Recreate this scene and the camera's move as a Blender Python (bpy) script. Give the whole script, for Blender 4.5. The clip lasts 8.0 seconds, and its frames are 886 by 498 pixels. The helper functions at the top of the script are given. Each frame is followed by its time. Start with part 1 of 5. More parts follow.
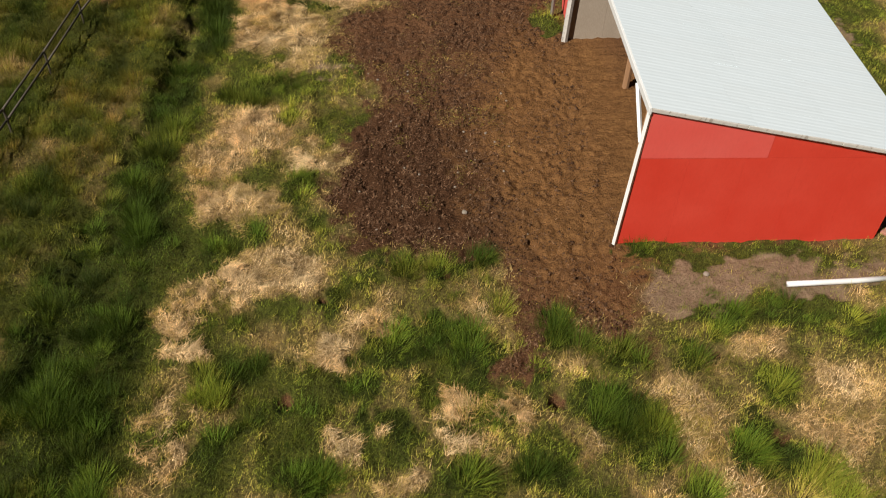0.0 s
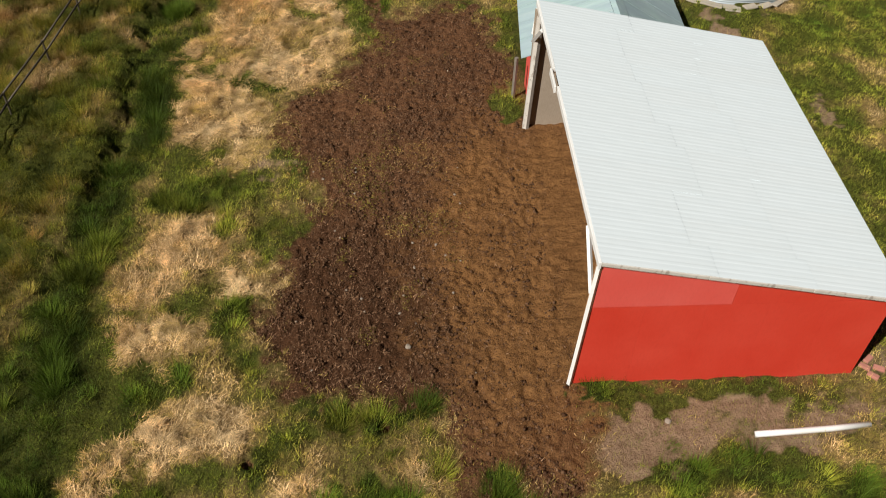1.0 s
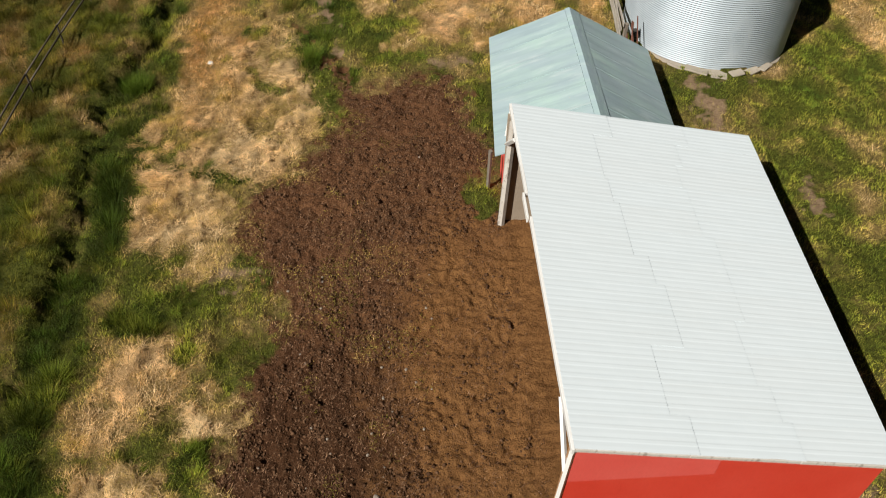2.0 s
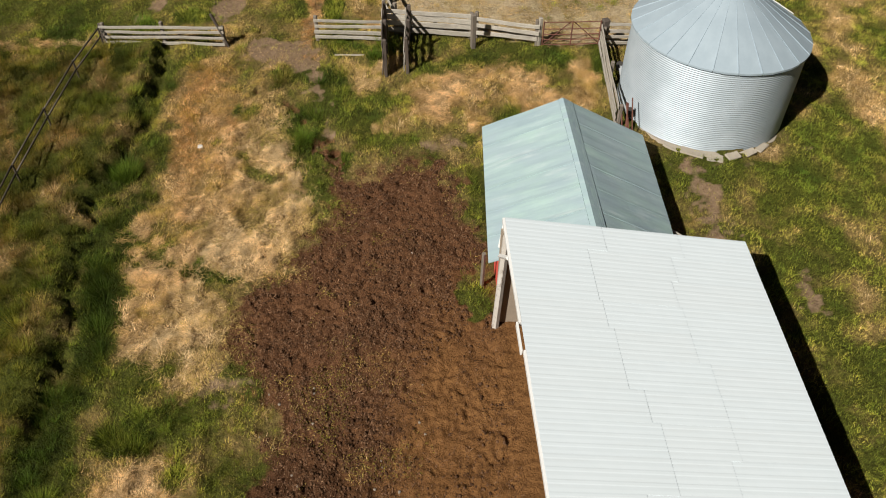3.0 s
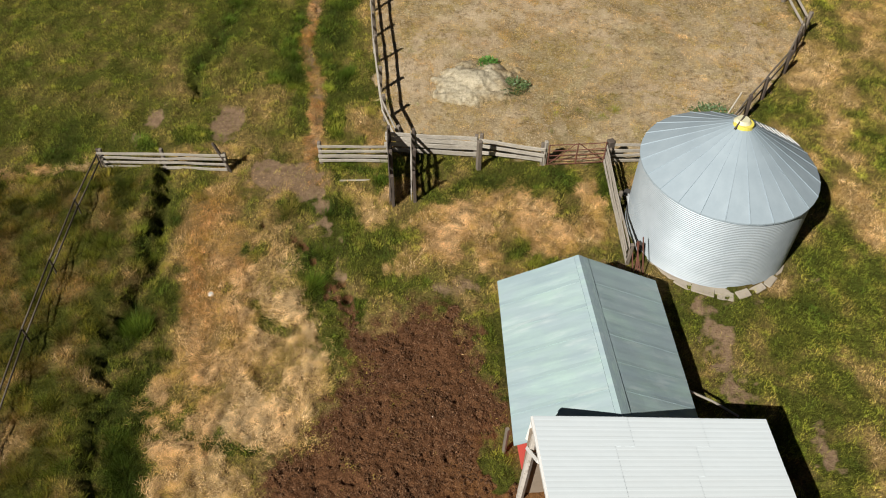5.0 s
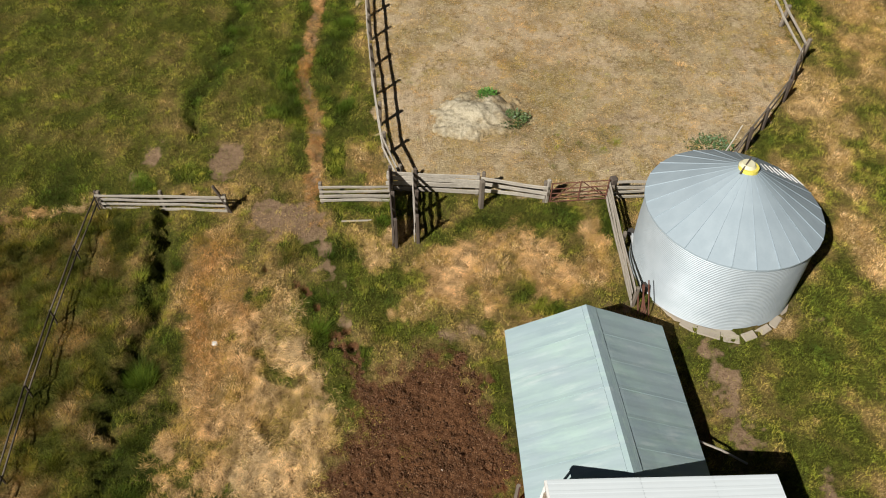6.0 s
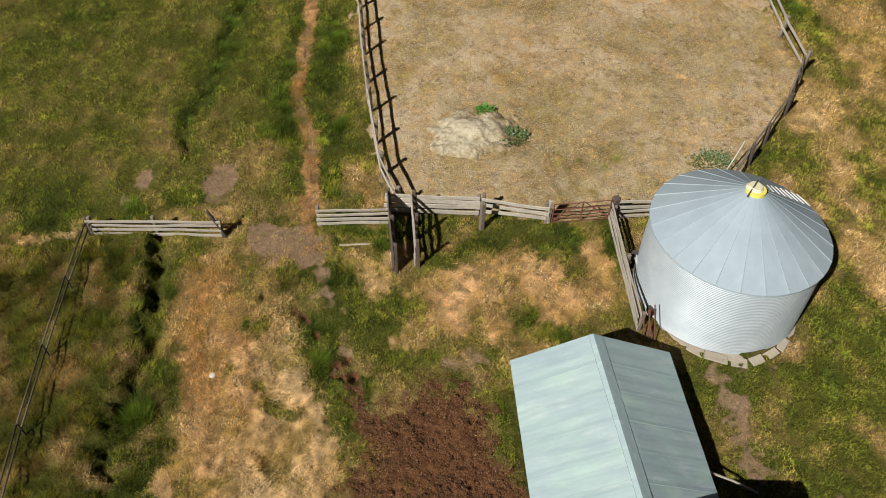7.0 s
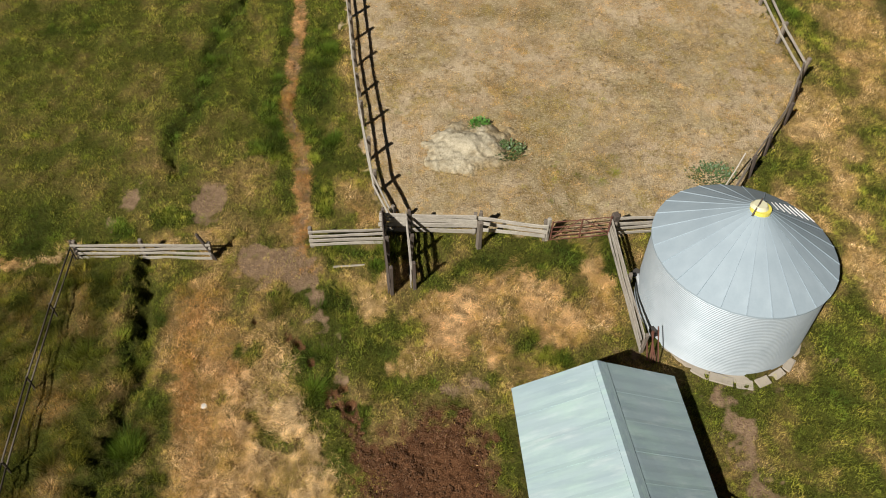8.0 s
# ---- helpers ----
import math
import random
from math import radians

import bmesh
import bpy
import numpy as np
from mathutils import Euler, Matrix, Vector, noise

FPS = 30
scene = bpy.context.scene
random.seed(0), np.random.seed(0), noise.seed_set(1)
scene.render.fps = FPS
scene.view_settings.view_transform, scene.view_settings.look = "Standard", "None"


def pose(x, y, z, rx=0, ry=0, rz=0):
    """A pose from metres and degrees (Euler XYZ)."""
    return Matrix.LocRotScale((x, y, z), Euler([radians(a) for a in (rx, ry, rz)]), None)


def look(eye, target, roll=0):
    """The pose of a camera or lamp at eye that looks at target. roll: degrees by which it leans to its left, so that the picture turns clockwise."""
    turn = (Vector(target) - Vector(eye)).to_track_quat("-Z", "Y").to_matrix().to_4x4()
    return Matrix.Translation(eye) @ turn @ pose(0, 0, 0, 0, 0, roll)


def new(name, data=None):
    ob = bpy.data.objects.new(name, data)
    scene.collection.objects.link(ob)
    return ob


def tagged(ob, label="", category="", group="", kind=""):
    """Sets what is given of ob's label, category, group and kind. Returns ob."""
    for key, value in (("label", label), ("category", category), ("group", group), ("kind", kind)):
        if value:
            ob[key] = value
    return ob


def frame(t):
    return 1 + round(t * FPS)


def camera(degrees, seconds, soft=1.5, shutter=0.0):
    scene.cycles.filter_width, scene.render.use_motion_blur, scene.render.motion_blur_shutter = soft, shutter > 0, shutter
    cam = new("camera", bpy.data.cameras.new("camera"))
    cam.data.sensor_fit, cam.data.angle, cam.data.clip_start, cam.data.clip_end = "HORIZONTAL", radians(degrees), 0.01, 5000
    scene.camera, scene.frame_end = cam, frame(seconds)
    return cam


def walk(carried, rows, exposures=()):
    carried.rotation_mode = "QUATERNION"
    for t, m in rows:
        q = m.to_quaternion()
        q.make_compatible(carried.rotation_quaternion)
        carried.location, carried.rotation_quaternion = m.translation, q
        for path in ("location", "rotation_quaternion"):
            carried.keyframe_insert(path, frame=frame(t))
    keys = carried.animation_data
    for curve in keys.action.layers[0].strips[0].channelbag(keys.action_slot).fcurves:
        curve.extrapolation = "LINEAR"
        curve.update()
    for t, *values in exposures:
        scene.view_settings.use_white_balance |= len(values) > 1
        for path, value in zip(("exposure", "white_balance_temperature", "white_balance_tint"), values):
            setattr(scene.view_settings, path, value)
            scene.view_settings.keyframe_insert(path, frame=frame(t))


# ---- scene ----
cam = camera(54.7, 8.0, soft=1.0, shutter=0.2)
PATH = [
    (0, (-1.574, -5.858, 13.463), (-1.499, -4.423, 12.072), 1.5),
    (0.5, (-0.825, -4.122, 14.056), (-0.75, -2.699, 12.652), 1.2),
    (1, (-0.176, -2.389, 14.806), (-0.102, -0.983, 13.385), 0.8),
    (1.5, (0.333, -0.779, 15.613), (0.407, 0.61, 14.175), 0.5),
    (1.7, (0.44, 0.006, 15.994), (0.521, 1.374, 14.537), 0.5),
    (2.8, (0.712, 3.008, 18.13), (0.807, 4.339, 16.64), 0.2),
    (3, (0.778, 3.421, 18.374), (0.872, 4.754, 16.886), 0.2),
    (3.5, (0.608, 4.558, 19.351), (0.716, 5.876, 17.851), 0.3),
    (4, (0.363, 5.668, 20.291), (0.485, 6.973, 18.78), 0.5),
    (4.5, (0.092, 6.721, 21.214), (0.23, 8.01, 19.691), 0.7),
    (5, (-0.161, 7.617, 21.961), (-0.009, 8.895, 20.43), 0.9),
    (6.5, (-0.712, 9.812, 23.146), (-0.519, 11.058, 21.593), 1.4),
    (7, (-0.854, 10.367, 23.147), (-0.647, 11.608, 21.592), 1.6),
    (7.5, (-0.939, 10.927, 23.125), (-0.72, 12.161, 21.567), 1.7),
    (8, (-0.901, 11.529, 23.113), (-0.672, 12.757, 21.55), 1.7),
]
walk(cam, [(t, look(eye, target, roll)) for t, eye, target, roll in PATH])

# ---- world, sun, exposure ----
SUN_WAY = Vector((-1.82, -1.57, 2.4)).normalized()
world = bpy.data.worlds.new("sky")
scene.world = world
world.use_nodes = True
wn = world.node_tree
sky = wn.nodes.new("ShaderNodeTexSky")
sky.sky_type = "NISHITA"
sky.sun_disc = False
sky.sun_elevation = math.asin(SUN_WAY.z)
sky.sun_rotation = math.atan2(SUN_WAY.x, SUN_WAY.y)
wn.links.new(sky.outputs["Color"], wn.nodes["Background"].inputs["Color"])
wn.nodes["Background"].inputs["Strength"].default_value = 0.010
sun = new("sun", bpy.data.lights.new("sun", "SUN"))
sun.data.energy = 5.8
sun.data.angle = radians(0.5)
sun.data.color = (1.0, 0.95, 0.87)
sun.matrix_world = look(tuple(SUN_WAY * 60), (0, 0, 0))
scene.view_settings.exposure = 0.0


# ---- materials ----
class Mat:
    """A node material with a few shorthands."""

    def __init__(self, name, rough=0.7, metal=0.0):
        self.m = bpy.data.materials.new(name)
        self.m.use_nodes = True
        self.t = self.m.node_tree
        self.b = self.t.nodes["Principled BSDF"]
        self.b.inputs["Roughness"].default_value = rough
        self.b.inputs["Metallic"].default_value = metal
        self.coord = self.t.nodes.new("ShaderNodeTexCoord")

    def put(self, value, socket):
        if hasattr(value, "is_linked"):
            self.t.links.new(value, socket)
        elif isinstance(value, tuple):
            socket.default_value = (*value, 1.0)[:4]
        else:
            socket.default_value = value

    def noise(self, scale, detail=4.0, rough=0.6, stretch=(1, 1, 1), space="Object", offset=None):
        mp = self.t.nodes.new("ShaderNodeMapping")
        mp.inputs["Scale"].default_value = stretch
        self.t.links.new(self.coord.outputs[space], mp.inputs["Vector"])
        if offset is not None:
            self.t.links.new(offset, mp.inputs["Location"])
        n = self.t.nodes.new("ShaderNodeTexNoise")
        n.inputs["Scale"].default_value = scale
        n.inputs["Detail"].default_value = detail
        n.inputs["Roughness"].default_value = rough
        self.t.links.new(mp.outputs["Vector"], n.inputs["Vector"])
        return n.outputs["Fac"]

    def voronoi(self, scale, stretch=(1, 1, 1), out="Distance"):
        mp = self.t.nodes.new("ShaderNodeMapping")
        mp.inputs["Scale"].default_value = stretch
        self.t.links.new(self.coord.outputs["Object"], mp.inputs["Vector"])
        n = self.t.nodes.new("ShaderNodeTexVoronoi")
        n.inputs["Scale"].default_value = scale
        self.t.links.new(mp.outputs["Vector"], n.inputs["Vector"])
        return n.outputs[out]

    def ramp(self, fac, lo, hi):
        n = self.t.nodes.new("ShaderNodeMapRange")
        n.inputs["From Min"].default_value = lo
        n.inputs["From Max"].default_value = hi
        self.t.links.new(fac, n.inputs["Value"])
        return n.outputs["Result"]

    def mix(self, fac, a, b, mode="MIX"):
        n = self.t.nodes.new("ShaderNodeMix")
        n.data_type = "RGBA"
        n.blend_type = mode
        self.put(fac, n.inputs["Factor"])
        self.put(a, n.inputs["A"])
        self.put(b, n.inputs["B"])
        return n.outputs["Result"]

    def maths(self, op, a, b=0.0):
        n = self.t.nodes.new("ShaderNodeMath")
        n.operation = op
        self.put(a, n.inputs[0])
        self.put(b, n.inputs[1])
        return n.outputs[0]

    def attr(self, name, out="Color"):
        n = self.t.nodes.new("ShaderNodeAttribute")
        n.attribute_name = name
        return n.outputs[out]

    def split(self, colour):
        n = self.t.nodes.new("ShaderNodeSeparateColor")
        self.t.links.new(colour, n.inputs["Color"])
        return n.outputs

    def random(self):
        return self.t.nodes.new("ShaderNodeObjectInfo").outputs["Random"]

    def colour(self, c):
        self.put(c, self.b.inputs["Base Color"])
        return self

    def bump(self, height, strength=0.5, distance=0.02):
        n = self.t.nodes.new("ShaderNodeBump")
        n.inputs["Strength"].default_value = strength
        n.inputs["Distance"].default_value = distance
        self.t.links.new(height, n.inputs["Height"])
        self.t.links.new(n.outputs["Normal"], self.b.inputs["Normal"])
        return self


def wood_material(name, dark, light, grain=(1, 1, 12), rough=0.85):
    w = Mat(name, rough)
    off = w.random()
    shift = w.t.nodes.new("ShaderNodeCombineXYZ")
    w.t.links.new(w.maths("MULTIPLY", off, 37.0), shift.inputs[0])
    w.t.links.new(w.maths("MULTIPLY", off, 11.0), shift.inputs[2])
    fine = w.noise(9, 5, 0.7, grain, offset=shift.outputs[0])
    big = w.noise(1.3, 3, 0.6, offset=shift.outputs[0])
    c = w.mix(w.ramp(fine, 0.3, 0.72), dark, light)
    c = w.mix(w.maths("MULTIPLY", w.ramp(big, 0.5, 0.75), 0.5), c, dark)
    v = w.ramp(off, 0.0, 1.0)
    c = w.mix(w.maths("MULTIPLY", v, 0.4), c, dark)
    w.colour(c).bump(fine, 0.6, 0.01)
    return w.m


WOOD = wood_material("weathered_grey_wood", (0.19, 0.165, 0.135), (0.74, 0.69, 0.59), (0.6, 14, 14))
WOOD_POST = wood_material("weathered_post_wood", (0.10, 0.08, 0.062), (0.36, 0.31, 0.25), (14, 14, 0.8))
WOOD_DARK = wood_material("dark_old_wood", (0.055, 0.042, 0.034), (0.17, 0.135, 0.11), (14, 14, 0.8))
WOOD_RAW = wood_material("brown_raw_timber", (0.25, 0.13, 0.06), (0.46, 0.27, 0.14), (14, 14, 0.8))
PLY = wood_material("pale_plywood", (0.30, 0.24, 0.18), (0.50, 0.42, 0.33), (10, 1, 1))


def painted(name, main, faded, rough=0.55, chips=(0.4, 0.35, 0.3), amount=0.72):
    p = Mat(name, rough)
    big = p.noise(0.7, 4, 0.6)
    fine = p.noise(24, 4, 0.7, (1, 1, 0.35))
    c = p.mix(p.ramp(big, 0.35, 0.75), main, faded)
    c = p.mix(p.maths("MULTIPLY", p.ramp(fine, 0.45, 0.8), 0.25), c, tuple(0.75 * v for v in main))
    spots = p.noise(7, 6, 0.75, (1, 1, 0.5))
    c = p.mix(p.maths("MULTIPLY", p.ramp(spots, amount, amount + 0.05), 0.7), c, chips)
    p.colour(c).bump(fine, 0.25, 0.006)
    return p.m


RED = painted("red_paint", (0.66, 0.045, 0.024), (0.71, 0.066, 0.040), chips=(0.62, 0.16, 0.11), amount=0.7)
RED_FADED = painted("faded_red_paint", (0.74, 0.092, 0.072), (0.76, 0.12, 0.096), 0.6, (0.6, 0.2, 0.17), 0.74)
WHITE = painted("white_paint", (0.78, 0.78, 0.76), (0.72, 0.71, 0.68), 0.5, (0.42, 0.38, 0.33), 0.70)
WHITE_WORN = painted("worn_white_paint", (0.66, 0.63, 0.58), (0.42, 0.37, 0.31), 0.7, (0.25, 0.2, 0.16), 0.55)


def white_roof_material():
    r = Mat("white_roof_metal", 0.5)
    off = r.random()
    big = r.noise(0.6, 4, 0.6)
    streak = r.noise(3.0, 4, 0.7, (0.25, 4, 1))
    c = r.mix(r.ramp(big, 0.3, 0.75), (0.745, 0.815, 0.85), (0.69, 0.765, 0.80))
    c = r.mix(r.maths("MULTIPLY", r.ramp(streak, 0.5, 0.8), 0.35), c, (0.62, 0.64, 0.63))
    c = r.mix(r.maths("MULTIPLY", off, 0.16), c, (0.70, 0.73, 0.73))
    dirt = r.noise(16, 5, 0.8)
    c = r.mix(r.maths("MULTIPLY", r.ramp(dirt, 0.68, 0.76), 0.35), c, (0.36, 0.36, 0.34))
    r.colour(c).bump(r.noise(3, 3), 0.15, 0.01)
    return r.m


def green_roof_material():
    r = Mat("faded_green_roof_metal", 0.6)
    off = r.random()
    shift = r.t.nodes.new("ShaderNodeCombineXYZ")
    r.t.links.new(r.maths("MULTIPLY", off, 50.0), shift.inputs[1])
    blot = r.noise(1.0, 5, 0.65, (0.4, 2.2, 1), offset=shift.outputs[0])
    patch = r.noise(0.8, 3, 0.5, (1.0, 1.6, 1))
    c = r.mix(r.ramp(blot, 0.38, 0.66), (0.30, 0.395, 0.435), (0.39, 0.53, 0.50))
    c = r.mix(r.maths("MULTIPLY", r.ramp(patch, 0.42, 0.66), 0.85), c, (0.34, 0.43, 0.475))
    white = r.noise(1.7, 4, 0.6, (0.35, 2.4, 1), offset=shift.outputs[0])
    c = r.mix(r.maths("MULTIPLY", r.ramp(white, 0.55, 0.75), 0.6), c, (0.53, 0.61, 0.62))
    fine = r.noise(30, 4, 0.7, (0.3, 2, 1))
    c = r.mix(r.maths("MULTIPLY", r.ramp(fine, 0.5, 0.85), 0.3), c, (0.29, 0.38, 0.34))
    c = r.mix(r.maths("MULTIPLY", off, 0.25), c, (0.36, 0.46, 0.44))
    r.colour(c).bump(fine, 0.1, 0.005)
    return r.m


WHITE_ROOF = white_roof_material()
GREEN_ROOF = green_roof_material()


def metal(name, dark, light, rough=0.4, metallic=0.8, spots=20, vary=0.25):
    g = Mat(name, rough, metallic)
    big = g.noise(1.2, 3)
    fine = g.noise(spots, 4, 0.7)
    c = g.mix(g.ramp(big, 0.3, 0.7), dark, light)
    c = g.mix(g.maths("MULTIPLY", g.ramp(fine, 0.45, 0.8), 0.3), c, dark)
    off = g.random()
    c = g.mix(g.maths("MULTIPLY", off, vary), c, dark)
    g.colour(c)
    g.put(g.maths("ADD", g.maths("MULTIPLY", fine, 0.3), rough - 0.15), g.b.inputs["Roughness"])
    return g.m


GALV = metal("galvanised_wall_steel", (0.40, 0.46, 0.50), (0.50, 0.56, 0.60), 0.58, 0.42)
GALV_ROOF = metal("galvanised_roof_steel", (0.295, 0.365, 0.415), (0.37, 0.445, 0.495), 0.75, 0.1, 20, 0.12)
PIPE_RAIL = metal("weathered_brown_pipe", (0.05, 0.04, 0.028), (0.12, 0.095, 0.07), 0.7, 0.0)
PIPE = metal("dark_steel_pipe", (0.035, 0.032, 0.030), (0.08, 0.07, 0.06), 0.6, 0.2)
RUST = metal("rusty_red_steel", (0.11, 0.045, 0.03), (0.23, 0.09, 0.06), 0.8, 0.1)
GREY_TUBE = metal("grey_tube_steel", (0.45, 0.48, 0.50), (0.62, 0.65, 0.67), 0.45, 0.4)
YELLOW = painted("yellow_paint", (0.80, 0.70, 0.10), (0.76, 0.66, 0.16), 0.5, (0.5, 0.45, 0.3), 0.75)
LID = painted("pale_yellowed_paint", (0.72, 0.70, 0.52), (0.66, 0.62, 0.38), 0.5, (0.4, 0.36, 0.2), 0.7)
CONCRETE = painted("pale_concrete", (0.40, 0.35, 0.28), (0.29, 0.25, 0.20), 0.9, (0.22, 0.18, 0.14), 0.6)
STONE = painted("grey_stone", (0.22, 0.18, 0.14), (0.34, 0.28, 0.22), 0.9, (0.15, 0.12, 0.1), 0.6)
BRICK = painted("pinkish_brick", (0.42, 0.16, 0.12), (0.45, 0.22, 0.17), 0.9)


# ---- lay of the land ----
def hashed(ix, iy, seed):
    h = (ix.astype(np.int64) * 374761393 + iy.astype(np.int64) * 668265263 + seed * 974634777) & 0xFFFFFFFF
    h = ((h ^ (h >> 13)) * 1274126177) & 0xFFFFFFFF
    return ((h ^ (h >> 16)) & 0xFFFFFF) / float(0xFFFFFF)


def vnoise(x, y, scale, seed=0):
    """Value noise in 0..1 with cells of the given size in metres."""
    u, v = np.asarray(x) / scale + 1000.0, np.asarray(y) / scale + 1000.0
    iu, iv = np.floor(u), np.floor(v)
    fu, fv = u - iu, v - iv
    fu, fv = fu * fu * (3 - 2 * fu), fv * fv * (3 - 2 * fv)
    a, b = hashed(iu, iv, seed), hashed(iu + 1, iv, seed)
    c, d = hashed(iu, iv + 1, seed), hashed(iu + 1, iv + 1, seed)
    return (a * (1 - fu) + b * fu) * (1 - fv) + (c * (1 - fu) + d * fu) * fv


def fbm(x, y, scale, seed=0, octaves=4):
    total, weight, w = 0.0, 0.0, 1.0
    for i in range(octaves):
        total, weight = total + w * vnoise(x, y, scale / 2 ** i, seed + i * 17), weight + w
        w *= 0.55
    return total / weight


def smooth(v, lo, hi):
    s = np.clip((v - lo) / (hi - lo), 0, 1)
    return s * s * (3 - 2 * s)


def line_distance(x, y, pts, closed=False):
    best = np.full(np.shape(x), 1e9)
    ends = list(zip(pts, pts[1:] + pts[:1])) if closed else list(zip(pts, pts[1:]))
    for (ax, ay), (bx, by) in ends:
        dx, dy = bx - ax, by - ay
        s = np.clip(((x - ax) * dx + (y - ay) * dy) / (dx * dx + dy * dy + 1e-9), 0, 1)
        best = np.minimum(best, np.hypot(x - ax - s * dx, y - ay - s * dy))
    return best


def inside(x, y, pts):
    """Signed distance to a polygon, positive inside."""
    odd = np.zeros(np.shape(x), bool)
    for (ax, ay), (bx, by) in zip(pts, pts[1:] + pts[:1]):
        cross = ((ay > y) != (by > y)) & (x < (bx - ax) * (y - ay) / (by - ay + 1e-9) + ax)
        odd ^= cross
    return np.where(odd, 1, -1) * line_distance(x, y, pts, True)


MUD = [(-1.2, 23.6), (-0.9, 22.9), (0.4, 23.4), (2.2, 23.6), (3.1, 22.4), (2.9, 17.4), (9.1, 17.3), (9.1, 8.4), (4.0, 8.2), (3.6, 7.4), (3.3, 6.2),
       (3.0, 5.2), (2.9, 4.4), (2.8, 5.2), (2.0, 6.0), (1.2, 6.1), (0.85, 4.6), (0.35, 4.4), (0.55, 5.6), (0.75, 6.6), (0.6, 7.6), (-1.4, 8.2), (-2.9, 8.2), (-3.3, 9.6), (-3.3, 11.3), (-2.9, 12.8), (-2.6, 14.5), (-3.0, 15.6), (-4.0, 16.8),
       (-3.8, 17.9), (-2.7, 19.2), (-1.8, 21.0), (-1.3, 22.4)]
STRAW_NORTH = [(-4.4, 26.6), (-3.3, 26.2), (-2.3, 23.6), (-1.8, 21.9), (-2.2, 20.2), (-3.0, 19.2), (-4.2, 18.6), (-4.4, 17.0), (-6.7, 16.6), (-6.7, 19.0), (-7.2, 21.2), (-5.8, 21.9), (-4.6, 22.8)]
DEAD = [(-6.6, 29.8), (-5.0, 29.5), (-4.6, 27.4), (-4.3, 26.0), (-4.3, 23.0), (-4.0, 21.6), (-5.8, 21.4), (-6.3, 23.6), (-6.7, 26.5)]
CORRAL = [(0.9, 30.9), (0.5, 33.2), (0.4, 36.5), (0.45, 40.0), (0.6, 45.0), (1.5, 60.0), (19.6, 60.0), (19.2, 45.0), (18.9, 39.0), (18.7, 36.8), (16.2, 33.4),
          (13.0, 30.0), (8.4, 29.4), (6.0, 29.4), (3.8, 30.5)]
PATH_LINE = [(-2.3, 29.2), (-2.4, 30.6), (-2.2, 32.8), (-2.1, 35.1), (-2.5, 37.6), (-2.3, 39.4), (-1.8, 42.3), (-1.6, 45.0), (-0.6, 52.0), (0.0, 70.0)]
COW_TRAIL = [(-10.2, 31.9), (-11.6, 31.5), (-13.0, 31.2), (-16.0, 30.6)]
CHANNEL = [(-0.2, 21.4), (-0.7, 22.5), (-1.05, 23.1), (-1.40, 24.1), (-1.7, 24.9), (-2.4, 26.1), (-3.1, 27.0), (-3.3, 27.8)]
DIRT = [(-4.8, 29.9), (-3.9, 30.5), (-2.4, 30.4), (-1.95, 29.2), (-1.70, 27.4), (-2.15, 27.9), (-2.6, 28.8), (-3.4, 29.3), (-4.2, 29.5)]
STRIP = [(-7.5, 30.2), (-6.9, 29.7), (-6.9, 28.0), (-6.9, 26.9), (-6.6, 25.2), (-6.3, 23.5), (-6.8, 21.6), (-7.3, 20.6), (-8.6, 20.0), (-8.5, 23.0), (-7.6, 26.0)]
BAND_WEST = [(-8.0, 30.8), (-8.1, 28.0), (-8.2, 25.5), (-8.6, 22.3), (-8.5, 19.8), (-8.3, 17.5), (-8.4, 14.9), (-8.6, 12.8), (-8.7, 10.0), (-9.6, 7.5), (-9.8, 4.5), (-9.6, 0.0), (-9.0, -8.0)]
BAND_EAST = [(-6.6, 0.0), (-7.0, 4.0), (-7.0, 7.6), (-7.2, 9.7), (-7.4, 12.3), (-7.2, 14.8), (-7.0, 17.2), (-7.0, 20.0), (-7.0, 21.4), (-7.6, 24.0), (-7.3, 26.5), (-7.4, 30.5)]
DITCH = [(-7.6, 31.0), (-7.6, 29.3), (-7.5, 27.9), (-7.7, 26.5), (-8.0, 25.1), (-8.3, 23.7), (-8.5, 22.4), (-8.6, 20.0), (-8.4, 17.4), (-8.4, 13.0), (-9.0, 8.5), (-9.2, 4.5), (-8.8, 0.0), (-8.0, -8.0)]
DITCH_FAR = [(-3.0, 52.0), (-4.4, 45.1), (-5.3, 42.0), (-6.1, 38.5), (-6.8, 36.7), (-6.9, 34.9)]
HOLES = [(1.21, 3.9, 0.17), (5.3, 2.98, 0.16), (-3.1, 9.47, 0.2), (-3.47, 6.52, 0.1), (-4.0, 3.95, 0.14), (4.68, 5.0, 0.1), (-0.8, 7.32, 0.1), (-1.39, 24.7, 0.15), (-1.22, 24.1, 0.17), (-2.3, 25.8, 0.12), (-2.7, 26.7, 0.13), (-4.0, 27.7, 0.08)]
